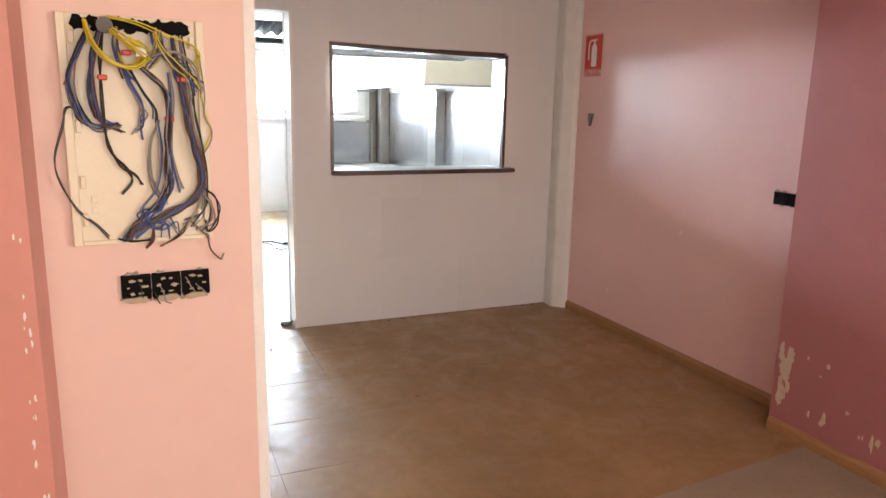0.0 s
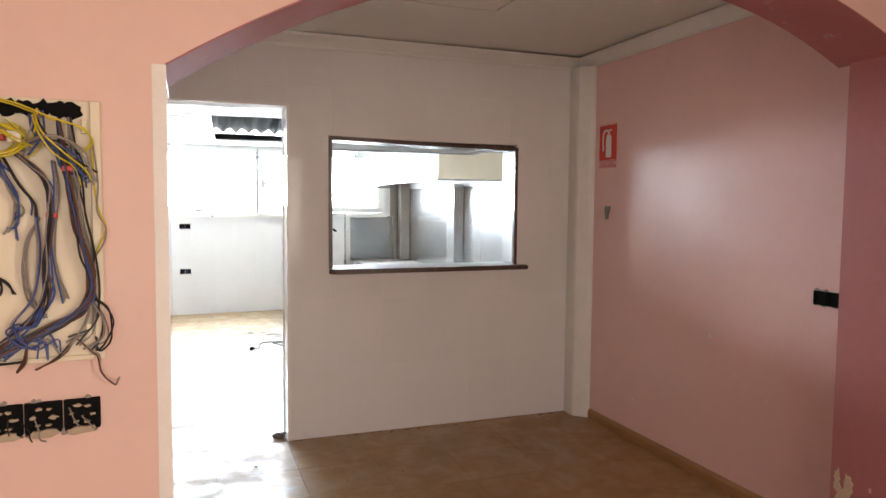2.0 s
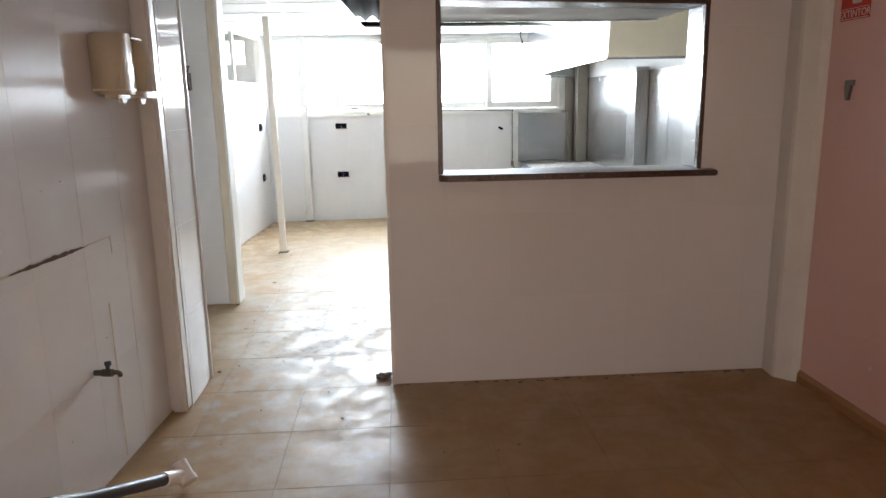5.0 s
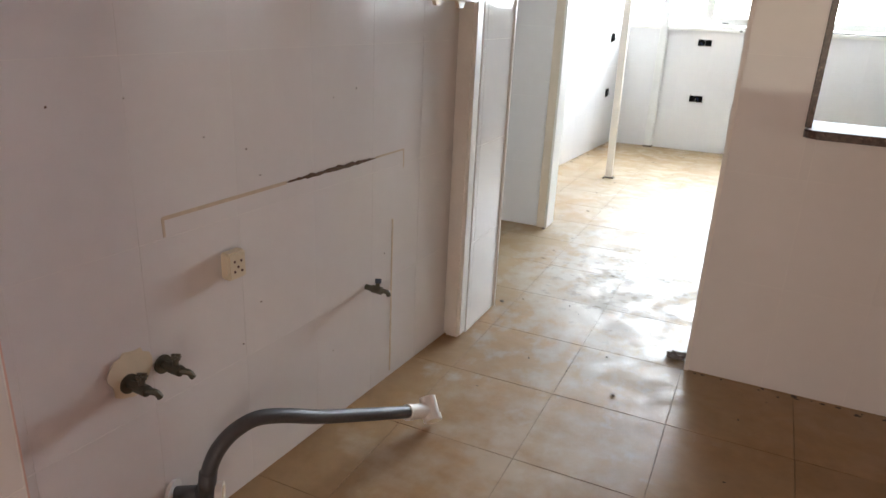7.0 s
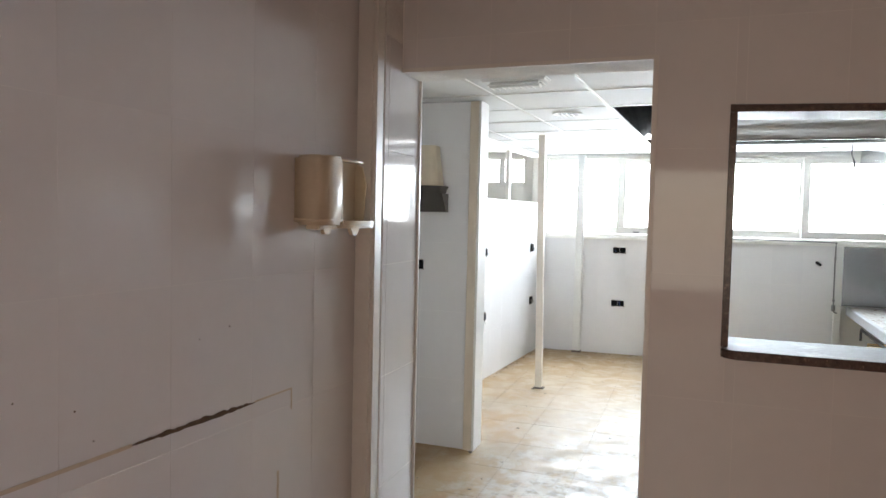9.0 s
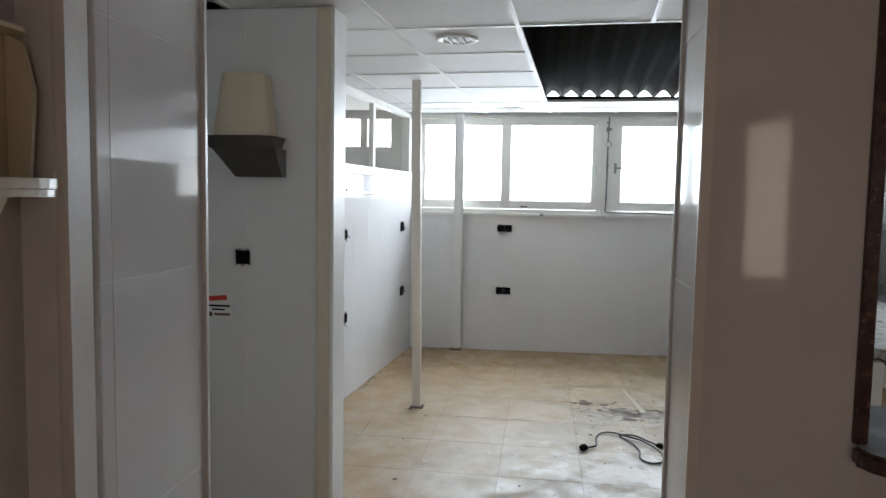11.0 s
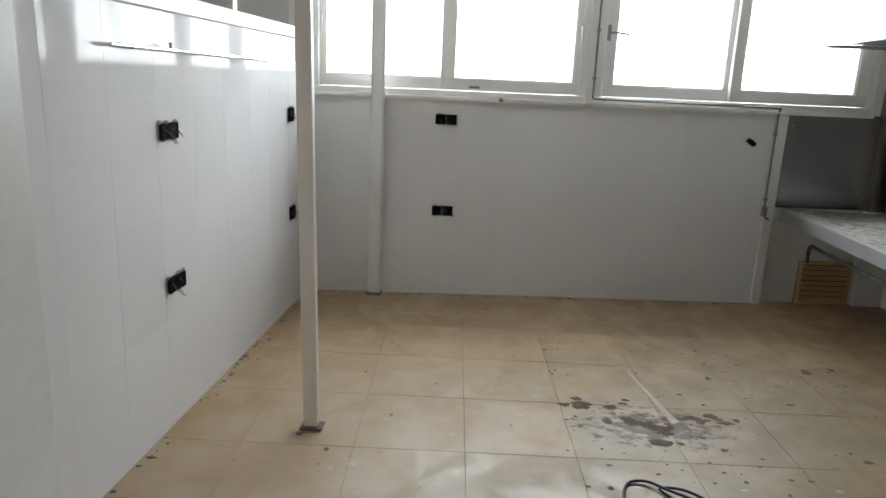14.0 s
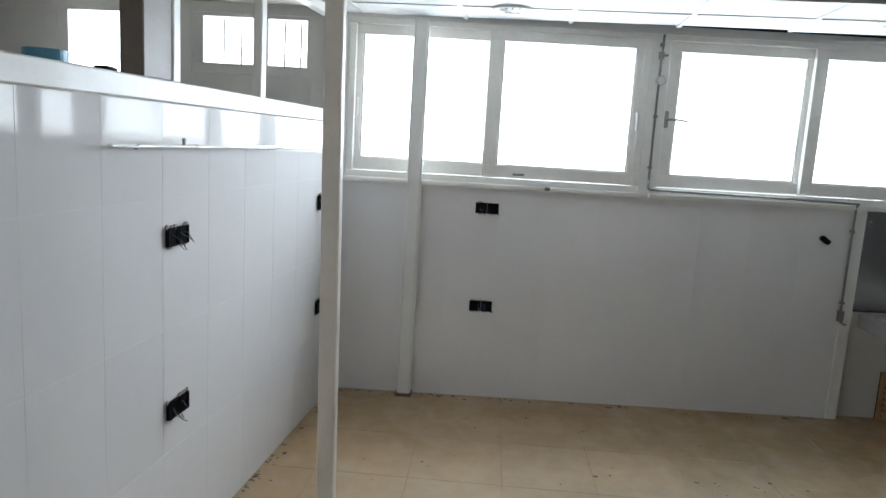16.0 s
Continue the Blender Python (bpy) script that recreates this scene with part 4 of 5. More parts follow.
def open_socket(m, gangs, size, label, wires=3, seed=1, group=""):
    """An empty socket opening: ragged plaster rim, black boxes with posts and screws, loose wires. Local x right, z up, -y out."""
    rng = random.Random(seed)
    ob = thing("open_socket", label, "socket", m, group)
    w = gangs * size
    own = bmesh.new()
    for i in range(gangs):
        x0 = -w / 2 + i * size
        box(x0 + 0.001, x0 + size - 0.001, -0.006, 0.002, -size * 0.45, size * 0.45, 0.002, bm=own)
    part("wall_box", own, BLACK, ob, "black empty wall box")
    own = bmesh.new()
    for i in range(gangs):
        x0 = -w / 2 + i * size
        for a, b, c, d in ((x0 + 0.003, x0 + size - 0.003, size * 0.38, size * 0.45), (x0 + 0.003, x0 + size - 0.003, -size * 0.45, -size * 0.38),
                           (x0 + 0.003, x0 + 0.009, -size * 0.38, size * 0.38), (x0 + size - 0.009, x0 + size - 0.003, -size * 0.38, size * 0.38)):
            box(a, b, -0.011, -0.006, c, d, bm=own)
        rod((x0 + size / 2 - size * 0.3, -0.006, 0), (x0 + size / 2 - size * 0.3, -0.012, 0), size * 0.07, bm=own, seg=10)
        rod((x0 + size / 2 + size * 0.3, -0.006, 0), (x0 + size / 2 + size * 0.3, -0.012, 0), size * 0.07, bm=own, seg=10)
    part("box_rim", own, BLACK, ob)
    own = bmesh.new()
    for i in range(14):
        a = rng.uniform(-w / 2, w / 2)
        b = rng.choice((-1, 1)) * size * rng.uniform(0.44, 0.5)
        prism(flake(rng, a, b, rng.uniform(0.004, 0.008)), "y", -0.0035 - 0.0002 * i, 0.001, bm=own)
    tagged(part("plaster_rim", own, SOOT, ob, "ragged broken plaster round the box"), kind="stuff")
    if gangs == 3:
        for i in range(gangs):
            x0 = -w / 2 + (i + 0.5) * size
            for k in range(6):
                a = 1.05 * k + i
                petal = flake(rng, x0 + size * 0.27 * math.cos(a), size * (0.02 + 0.27 * math.sin(a)), size * rng.uniform(0.04, 0.08), 0.45, 9, (1.5, 0.7))
                part("broken_lug", prism(petal, "y", -0.0128 - 0.0002 * k, -0.006), SCRAPE, ob, "pale broken lug of the box")
            part("plaster_fill", prism(flake(rng, x0, -size * 0.46, size * 0.3, 0.3, 14, (1.5, 0.42)), "y", -0.0135 - 0.0003 * i, -0.002), SCRAPE, ob, "pale plaster at the foot of the box")
    for i in range(wires):
        own = bmesh.new()
        a = rng.uniform(-w * 0.35, w * 0.4)
        pts = [(a, -0.005, rng.uniform(-0.01, 0.02))]
        for k in range(3):
            p = pts[-1]
            pts.append((p[0] + rng.uniform(-0.004, 0.016), p[1] - rng.uniform(0.004, 0.014), p[2] - rng.uniform(0.0, 0.022)))
        tube(pts, 0.0016, bm=own, seg=6, steps=4)
        part("wire", own, rng.choice((BLACK_W, GREY_W, BLUE_W)), ob)
    return ob


DOUBLE = "double black open socket boxes in the white tiles"
open_socket(MB @ pose(0.32, -0.005, 1.197), 2, 0.071, DOUBLE, 2, 1)
open_socket(MB @ pose(0.32, -0.005, 0.588), 2, 0.071, DOUBLE, 3, 2)
SINGLE = "black open socket box in the tiles with loose wires"
for y, z, sd in ((7.813, 1.211, 3), (7.815, 0.603, 4), (9.36, 1.207, 5), (9.37, 0.607, 6)):
    wide = y < 8.5
    open_socket(ML @ pose(0.005, (y - 7.25 + (0.02 if wide else 0)) * 1.0028, z, 0, 0, 90), 2 if wide else 1, 0.07 if wide else 0.088, SINGLE, 4, sd, "open sockets on the low wall")
open_socket(pose(-0.625, 5.95, 1.218), 1, 0.066, "black open socket box in the partition tiles", 0, 7)
open_socket(pose(XR - 0.001, 2.166, 1.116, 0, 0, -90), 2, 0.071, "double black open socket boxes in the pink wall", 0, 8)
MP = pose(0.0, arch_y(0.0), 0, 0, 0, math.degrees(math.atan(0.08)))
open_socket(MP @ pose(0.063, -0.001, 1.082), 3, 0.071, "row of three broken open socket boxes in pink wall", 5, 9)
salmon_socket = open_socket(pose(-0.4, 1.269, 1.15), 1, 0.09, "open socket in the salmon wall with cables hanging out", 2, 10)
for i, material in enumerate((BLUE_W, GREY_W, BLACK_W, YELLOW_W, BROWN_W, BLUE_W, GREY_W)):
    e = 0.008 * ((i * 5) % 7 - 3)
    part("wire", tube([(0.0, -0.006, 0.0 + e * 0.3), (0.03, -0.04, -0.012 + e * 0.5), (0.06, -0.055, -0.022 + e), (0.082 + 0.002 * i, -0.055, -0.05 + e), (0.09 + e * 0.6, -0.05, -0.072 + e * 0.5)], 0.0024, seg=6, steps=5), material, salmon_socket)

# fuse board with its cables
board = thing("fuse_board", "open cream fuse board crowded with loose coloured cables", "fuse board", MP @ pose(0.022, 0, 1.465))
W2, H2 = 0.159, 0.268
part("back_plate", box(-W2, W2, -0.012, -0.002, -H2, H2, 0.002), IVORY, board)
own = bmesh.new()
box(-W2, -W2 + 0.02, -0.02, -0.012, -H2, H2, 0.002, bm=own)
box(W2 - 0.02, W2, -0.02, -0.012, -H2, H2, 0.002, bm=own)
box(-W2 + 0.02, W2 - 0.02, -0.017, -0.012, -H2, -H2 + 0.012, 0.002, bm=own)
for z in (-0.22, -0.13, 0.0, 0.1, 0.2):
    for x in (-W2 + 0.024, W2 - 0.036):
        box(x, x + 0.012, -0.022, -0.012, z, z + 0.03, 0.002, bm=own)
for z in (-0.19, -0.165, 0.03):
    box(-0.115, -0.1, -0.014, -0.012, z, z + 0.016, 0.001, bm=own)
part("rim", own, IVORY, board)
rng = random.Random(77)
for i in range(9):
    part("cable_entry", prism(flake(rng, -0.115 + i * 0.028, 0.247, 0.017, 0.3), "y", -0.016 - 0.0002 * i, -0.0125), BLACK, board, "black broken cable entry")
part("cable_gland", rod((-0.062, -0.01, 0.248), (-0.06, -0.045, 0.242), 0.018), SMOKED, board)
part("cable_tag", box(0.0, 0.022, -0.066, -0.062, 0.176, 0.196), SIGN_WHITE, board)


def wire(points, material, r=0.0018):
    part("wire", tube(points, r, seg=6, steps=5), material, board)


def bundle(seed, count, points, mats, spread=6, out=0.012, fray=14):
    """Loose cables along one course, each wandering by itself and cut off at its own length; 1 unit is 0.7 mm on the board."""
    g = random.Random(seed)
    for i in range(count):
        dx, dz, ph, lead = g.uniform(-spread, spread), g.uniform(-spread, spread), g.uniform(0, 6.3), g.uniform(0.3, 1.5)
        pts = []
        for k, (u, v) in enumerate(points):
            f = k / (len(points) - 1)
            wob = fray * f * f
            pu = u + dx * (0.6 + f) + 5 * math.sin(ph + 2.1 * k) * min(1, k) + g.uniform(-wob, wob)
            pv = v + dz * (0.4 + 0.6 * f) + g.uniform(-wob, wob)
            pts.append(((pu - 321) * 0.000694, -0.016 - out * lead * (0.4 + math.sin(math.pi * min(f + 0.15, 1))), (441 - pv) * 0.000726))
        wire(pts, g.choice(mats), g.uniform(0.0016, 0.0023))


DARKS = (BLUE_W, BLACK_W, BLUE_W, BROWN_W, BLACK_W, GREY_W)
BLUES = (BLUE_W, BLUE_W, BLACK_W)
bundle(1, 15, [(190, 110), (150, 190), (122, 270), (128, 340), (152, 398), (192, 424), (245, 418)], DARKS, 9, 0.02)
bundle(2, 9, [(215, 125), (192, 200), (180, 300), (186, 380), (210, 412), (255, 420)], (BLACK_W, BROWN_W, BLUE_W), 7, 0.018)
bundle(3, 2, [(230, 120), (217, 200), (214, 300), (212, 420), (226, 490), (262, 550), (300, 578), (322, 610)], BLUES, 2, 0.008, 3)
bundle(4, 2, [(212, 430), (240, 510), (272, 556), (286, 600), (262, 645)], (BLACK_W,), 3, 0.008, 4)
bundle(5, 2, [(128, 362), (100, 366), (84, 420), (60, 520), (66, 600), (110, 690), (170, 742), (198, 785)], (BLUE_W, BLACK_W), 3, 0.008, 4)
bundle(6, 6, [(275, 225), (300, 290), (326, 340), (335, 380), (318, 412), (318, 450)], (BLUE_W, GREY_W, BLACK_W), 7, 0.012, 26)
bundle(7, 3, [(300, 235), (340, 310), (368, 360), (380, 405)], BLUES, 5, 0.012, 8)
bundle(8, 10, [(330, 225), (380, 268), (413, 310), (418, 380), (410, 450), (405, 540), (406, 600), (384, 660), (330, 715), (285, 755), (262, 792)], DARKS, 7, 0.016, 12)
bundle(9, 4, [(425, 245), (430, 330), (424, 450), (427, 540), (440, 640)], (BROWN_W, BLUE_W, GREY_W), 6, 0.012, 10)
bundle(10, 13, [(440, 130), (455, 250), (470, 340), (480, 430), (500, 500), (515, 560), (512, 620), (480, 668), (420, 708), (340, 745), (282, 772)], DARKS, 9, 0.016, 16)
bundle(11, 6, [(470, 125), (480, 230), (492, 310), (502, 400), (520, 500), (522, 600), (512, 700), (470, 760)], (GREY_W, BROWN_W, BLACK_W), 8, 0.014, 20)
bundle(12, 4, [(388, 400), (357, 470), (346, 560), (368, 640), (398, 682)], (GREY_W, GREY_W, BROWN_W), 6, 0.01, 8)
bundle(13, 2, [(378, 400), (382, 500), (362, 620), (318, 690), (320, 720)], (GREY_W, BLUE_W), 4, 0.01, 6)
bundle(14, 2, [(515, 625), (556, 655), (572, 700), (558, 756), (532, 782), (524, 745)], (BLACK_W,), 3, 0.012, 4)
bundle(15, 3, [(515, 640), (540, 690), (542, 750), (505, 785)], (BROWN_W, BLACK_W, GREY_W), 6, 0.012, 14)
bundle(16, 2, [(528, 180), (535, 300), (540, 380), (558, 430), (545, 480), (512, 522), (503, 450)], (YELLOW_W, GREY_W), 4, 0.01, 5)
bundle(17, 2, [(470, 740), (508, 785), (532, 800), (540, 850), (568, 888), (582, 868)], (GREY_W, BROWN_W), 3, 0.008, 5)
bundle(18, 13, [(176, 95), (190, 150), (230, 208), (288, 232), (338, 214), (346, 178), (318, 150)], (YELLOW_W,), 9, 0.035, 10)
bundle(19, 7, [(250, 120), (300, 160), (342, 190), (370, 205)], (YELLOW_W, YELLOW_W, GREY_W), 12, 0.04, 12)
bundle(20, 2, [(240, 80), (330, 95), (420, 130), (500, 150), (526, 185), (500, 215)], (YELLOW_W,), 3, 0.03, 5)
bundle(21, 9, [(380, 120), (400, 170), (440, 215), (480, 262), (515, 292)], (BLACK_W, BLUE_W, GREY_W, YELLOW_W), 18, 0.03, 20)
bundle(22, 7, [(360, 200), (400, 185), (450, 195), (490, 235), (505, 305)], (BLUE_W, BLACK_W, GREY_W), 12, 0.03, 14)
bundle(23, 7, [(395, 110), (390, 170), (370, 210), (345, 225)], (YELLOW_W, GREY_W, BLUE_W), 16, 0.025, 12)
bundle(24, 5, [(270, 110), (262, 160), (275, 215), (300, 262)], (YELLOW_W, BLUE_W, BROWN_W), 12, 0.02, 12)
bundle(25, 3, [(228, 790), (270, 800), (335, 800)], (BLACK_W,), 4, 0.014, 2)
bundle(26, 3, [(345, 760), (335, 800), (318, 830)], (BLACK_W, BROWN_W), 3, 0.012, 4)
bundle(27, 2, [(470, 740), (430, 790), (364, 828)], (BROWN_W, BLACK_W), 3, 0.012, 4)
bundle(28, 6, [(390, 650), (360, 700), (330, 700), (315, 725), (350, 760), (395, 740), (400, 790)], (BLUE_W, BLUE_W, GREY_W), 16, 0.014, 18)
bundle(29, 2, [(140, 235), (116, 262), (108, 290)], (RED_W,), 3, 0.02, 3)
for x, z in ((-0.072, 0.127), (0.068, 0.034), (0.098, 0.128), (-0.018, 0.185)):
    part("cable_tie", box(x - 0.01, x + 0.01, -0.042, -0.02, z - 0.006, z + 0.006, 0.002), RED_W, board, "red cable tie")

# fire extinguisher sign
sign = thing("extinguisher_sign", "red fire extinguisher sign with white picture and lettering", "sign", pose(XR - 0.001, 3.93, 1.932, 0, 0, -90))
part("plate", box(-0.1, 0.1, -0.004, 0, -0.147, 0.147, 0.001), RED, sign)
own = bmesh.new()
body = [(-0.027, -0.078), (0.027, -0.078), (0.031, -0.072), (0.031, 0.05), (0.024, 0.07), (0.01, 0.08), (-0.01, 0.08), (-0.024, 0.07), (-0.031, 0.05), (-0.031, -0.072)]
prism([(x + 0.012, z) for x, z in body], "y", -0.0055, -0.004, bm=own)
box(0.003, 0.021, -0.0055, -0.004, 0.083, 0.098, bm=own)
box(-0.012, 0.046, -0.0055, -0.004, 0.101, 0.11, bm=own)
part("picture", own, SIGN_WHITE, sign, "white extinguisher picture")
own = bmesh.new()
tube([(0.0, -0.005, 0.1), (-0.025, -0.005, 0.106), (-0.048, -0.005, 0.085), (-0.053, -0.005, 0.03), (-0.05, -0.005, -0.03)], 0.005, bm=own)
part("picture_hose", own, SIGN_WHITE, sign)
for a in ((-0.094, 0.094, 0.14, 0.143), (-0.094, 0.094, -0.143, -0.14), (-0.094, 0.094, -0.098, -0.096)):
    part("border", box(a[0], a[1], -0.0052, -0.004, a[2], a[3]), SIGN_WHITE, sign)
me = text_mesh("EXTINTOR", 0.044)
me.materials.append(SIGN_WHITE)
tx = new("lettering", me)
tx.parent = sign
tx.matrix_basis = pose(0, -0.0045, -0.134, 90, 0, 0)
hook = thing("wall_hook", "small grey metal hook on the pink wall", "hook", pose(XR - 0.001, 3.915, 1.478, 0, 0, -90))
part("plate", box(-0.035, 0.035, -0.005, 0, 0.02, 0.045, 0.002), DARK_STEEL, hook)
part("bracket", prism([(-0.022, 0.02), (0.022, 0.02), (0.006, -0.045), (-0.006, -0.045)], "y", -0.016, -0.001), DARK_STEEL, hook)

# things on the tiled wall of the first room (local x out of the wall, y along it)
def on_left(y, z, rz=90):
    return ME @ pose(0.0045, y - 3.66, z, 0, 0, rz)


def tap(y, z, label, flange):
    ob = thing("water_tap", label, "tap", on_left(y, z))
    if flange:
        part("flange", rod((0, -0.001, 0), (0, -0.006, 0), 0.026, seg=20), BRASS, ob, "round tarnished cover plate")
    part("stub", rod((0, 0, 0), (0, -0.045, 0), 0.011), BRASS, ob)
    own = rod((0, -0.03, 0), (0, -0.07, 0), 0.015, seg=10)
    rod((0, -0.05, 0), (0, -0.055, 0.035), 0.008, bm=own)
    part("valve_body", own, BRASS, ob)
    own = box(-0.024, 0.024, -0.009, 0.009, -0.006, 0.007, 0.005, seg=2)
    rod((0, 0, -0.008), (0, 0, 0.009), 0.012, bm=own, seg=12)
    own.transform(pose(0, -0.055, 0.036, 0, 25, 30))
    part("lever", own, KNOB if not flange else BRASS, ob)
    own = tube([(0, -0.065, 0), (0.012, -0.085, -0.004), (0.02, -0.09, -0.02)], 0.009)
    part("spout", own, BRASS, ob)
    return ob


tap(2.40, 0.555, "corroded brass water tap on a pale patch", True)
tap(2.503, 0.562, "corroded brass water tap beside another one", True)
tap(3.418, 0.465, "blue grey angle valve on the white tiles", False)
plate = thing("patch", "cream filler patch on the tiles behind the taps", "wall patch", on_left(2.409, 0.581))
part("filler", prism(flake(random.Random(5), 0, 0, 0.062, 0.12, 20), "y", -0.003, -0.0005), IVORY, plate)
sock = thing("surface_socket", "ivory surface socket with broken face", "socket", on_left(2.752, 0.768))
part("body", box(-0.033, 0.033, -0.036, 0, -0.04, 0.04, 0.006, seg=2), IVORY, sock)
own = bmesh.new()
for a, b in ((-0.012, 0.014), (0.012, 0.012), (0.0, -0.004), (-0.013, -0.016), (0.014, -0.018)):
    rod((a, -0.035, b), (a, -0.0375, b), 0.004, bm=own, seg=8)
part("holes", own, BROWN_W, sock)
rng = random.Random(11)
crack = thing("tile_crack", "long dark crack chased across the white tiles", "crack", on_left(3.236, 0.95))
own = bmesh.new()
N = 34
top, low = [], []
for i in range(N + 1):
    x = -0.235 + 0.47 * i / N
    w = 0.0075 * math.sin(math.pi * i / N) ** 0.5 * rng.uniform(0.5, 1.3) + 0.0008
    c = 0.012 * (i / N - 0.5) * -0.2 + rng.uniform(-0.0015, 0.0015)
    top.append((x, c + w))
    low.append((x, c - w * 0.8))
prism(low + top[::-1], "y", -0.0012, 0.0, bm=own)
part("gap", own, CRACK, crack)
for outline, depth in (([(-0.69, -0.007), (-0.235, -0.004), (-0.235, 0.006), (-0.69, 0.003)], 0.0009), ([(0.235, -0.003), (0.425, -0.001), (0.425, 0.004), (0.235, 0.003)], 0.0009),
                       ([(0.419, 0.0), (0.425, 0.0), (0.425, -0.07), (0.421, -0.07)], 0.0011), ([(-0.694, 0.0), (-0.686, 0.0), (-0.685, -0.05), (-0.692, -0.05)], 0.0011)):
    part("filled_end", prism(outline, "y", -depth, 0.0), FILLER, crack, "crack closed with beige filler")
groove = thing("filled_groove", "upright groove in the tiles filled with beige mortar", "groove", on_left(3.59, 0.0))
own = bmesh.new()
pts = [(-0.0045 + rng.uniform(-0.0015, 0.0015), 0.03 + 0.66 * i / 20) for i in range(21)] + [(0.0045 + rng.uniform(-0.0015, 0.0015), 0.69 - 0.66 * i / 20) for i in range(21)]
prism(pts, "y", -0.0015, 0.0, bm=own)
part("mortar", own, FILLER, groove)
own = bmesh.new()
for i in range(14):
    prism(flake(rng, rng.uniform(-1.3, 0.5), rng.uniform(0.15, 1.25), rng.uniform(0.0015, 0.003)), "y", -0.001, 0, bm=own)
spots = tagged(link("wall_marks", own, CRACK), "small brown chips and drill marks in the tiles", "wall marks", kind="stuff")
spots.matrix_world = on_left(3.2, 0)

# dispensers beside the doorway
def bowed(w, back, front, steps=14):
    """A plan outline with a flat back and a bowed front; -y is out of the wall."""
    pts = [(-w / 2, back)]
    for k in range(steps + 1):
        a = math.pi * k / steps
        pts.append((-w / 2 * math.copysign(abs(math.cos(a)) ** 0.55, math.cos(a)), front * (0.62 + 0.38 * math.sin(a) ** 0.8)))
    return pts + [(w / 2, back)]


def dispenser(y, w, label):
    ob = thing("towel_dispenser", label, "dispenser", on_left(y, 1.62))
    own = prism(bowed(w, 0.0, -0.115), "z", -0.115, 0.118)
    bmesh.ops.bevel(own, geom=[e for e in own.edges if abs(e.verts[0].co.z - e.verts[1].co.z) < 1e-6], offset=0.01, segments=3, affect="EDGES")
    part("cover", own, OLD_IVORY, ob, smooth=True)
    part("rim", prism(bowed(w + 0.006, 0.0, -0.119), "z", -0.1, -0.094), OLD_IVORY, ob)
    part("outlet", box(-w * 0.4, w * 0.4, -0.09, -0.03, -0.13, -0.114, 0.006, seg=2), OLD_IVORY, ob)
    part("lip", prism([(-0.03, -0.113), (0.03, -0.113), (0.015, -0.146), (-0.015, -0.146)], "y", -0.085, -0.07), IVORY, ob)
    return ob


def open_dispenser(y, w, label):
    ob = thing("towel_dispenser", label, "dispenser", on_left(y, 1.62))
    part("back_plate", box(-w / 2, w / 2, -0.012, 0.0, -0.115, 0.12, 0.004), OLD_IVORY, ob)
    for x in (-w / 2, w / 2 - 0.006):
        part("side_wall", prism([(-0.013, -0.112), (-0.05, -0.112), (-0.062, 0.03), (-0.045, 0.1), (-0.013, 0.117)], "x", x, x + 0.006), OLD_IVORY, ob)
    part("top", prism(bowed(w, -0.002, -0.062), "z", 0.113, 0.12), OLD_IVORY, ob)
    part("tray", prism(bowed(w + 0.01, -0.002, -0.11), "z", -0.127, -0.116), IVORY, ob, "pale ivory tray")
    part("tray_rim", prism(bowed(w + 0.012, -0.09, -0.113), "z", -0.115, -0.1), IVORY, ob)
    part("lip", prism([(-0.03, -0.128), (0.03, -0.128), (0.015, -0.152), (-0.015, -0.152)], "y", -0.075, -0.06), IVORY, ob)
    return ob


dispenser(3.735, 0.145, "ivory plastic towel dispenser on the tiles")
open_dispenser(3.93, 0.2, "open ivory dispenser shell with a bare tray")

# waste hose
hose = thing("waste_hose", "grey waste hose with white elbow lying off the wall", "hose", pose(0, 0, 0))
HX = xl(2.494)
part("wall_flange", rod((HX + 0.004, 2.494, 0.157), (HX + 0.014, 2.497, 0.157), 0.04, seg=24), WHITE_PVC, hose, "white wall flange")
own = rod((HX + 0.012, 2.497, 0.157), (-0.17, 2.545, 0.157), 0.021, seg=18)
rod((-0.195, 2.53, 0.155), (-0.15, 2.556, 0.156), 0.027, bm=own, seg=18)
rod((-0.172, 2.54, 0.155), (-0.164, 2.546, 0.225), 0.025, bm=own, seg=18)
part("fitting", own, GREY_PVC, hose, smooth=True)
part("collar", rod((-0.15, 2.556, 0.156), (-0.134, 2.566, 0.156), 0.031, seg=20), WHITE_PVC, hose, "white collar")
part("collar_cap", rod((-0.134, 2.566, 0.156), (-0.131, 2.568, 0.156), 0.02, seg=20), IVORY, hose)
own = tube([(-0.166, 2.543, 0.2), (-0.16, 2.553, 0.245), (-0.15, 2.578, 0.289), (-0.134, 2.625, 0.322), (-0.111, 2.692, 0.332), (-0.081, 2.777, 0.303), (-0.035, 2.908, 0.238), (0.033, 3.102, 0.158), (0.075, 3.225, 0.108), (0.098, 3.29, 0.082)], 0.0225, seg=16, steps=10)
part("pipe", own, GREY_PVC, hose, smooth=True)
own = rod((0.09, 3.268, 0.088), (0.118, 3.345, 0.062), 0.028, seg=20)
rod((0.087, 3.26, 0.091), (0.094, 3.28, 0.084), 0.03, bm=own, seg=20)
part("sleeve", own, WHITE_PVC, hose, "white plastic sleeve", smooth=False)
own = rod((0.105, 3.385, 0.092), (0.15, 3.345, 0.036), 0.031, seg=20)
rod((0.142, 3.352, 0.046), (0.154, 3.341, 0.031), 0.035, bm=own, seg=20)
for v in own.verts:
    v.co.z = max(v.co.z, 0.001)
elbow = part("elbow", own, WHITE_PVC, hose, "white plastic elbow")
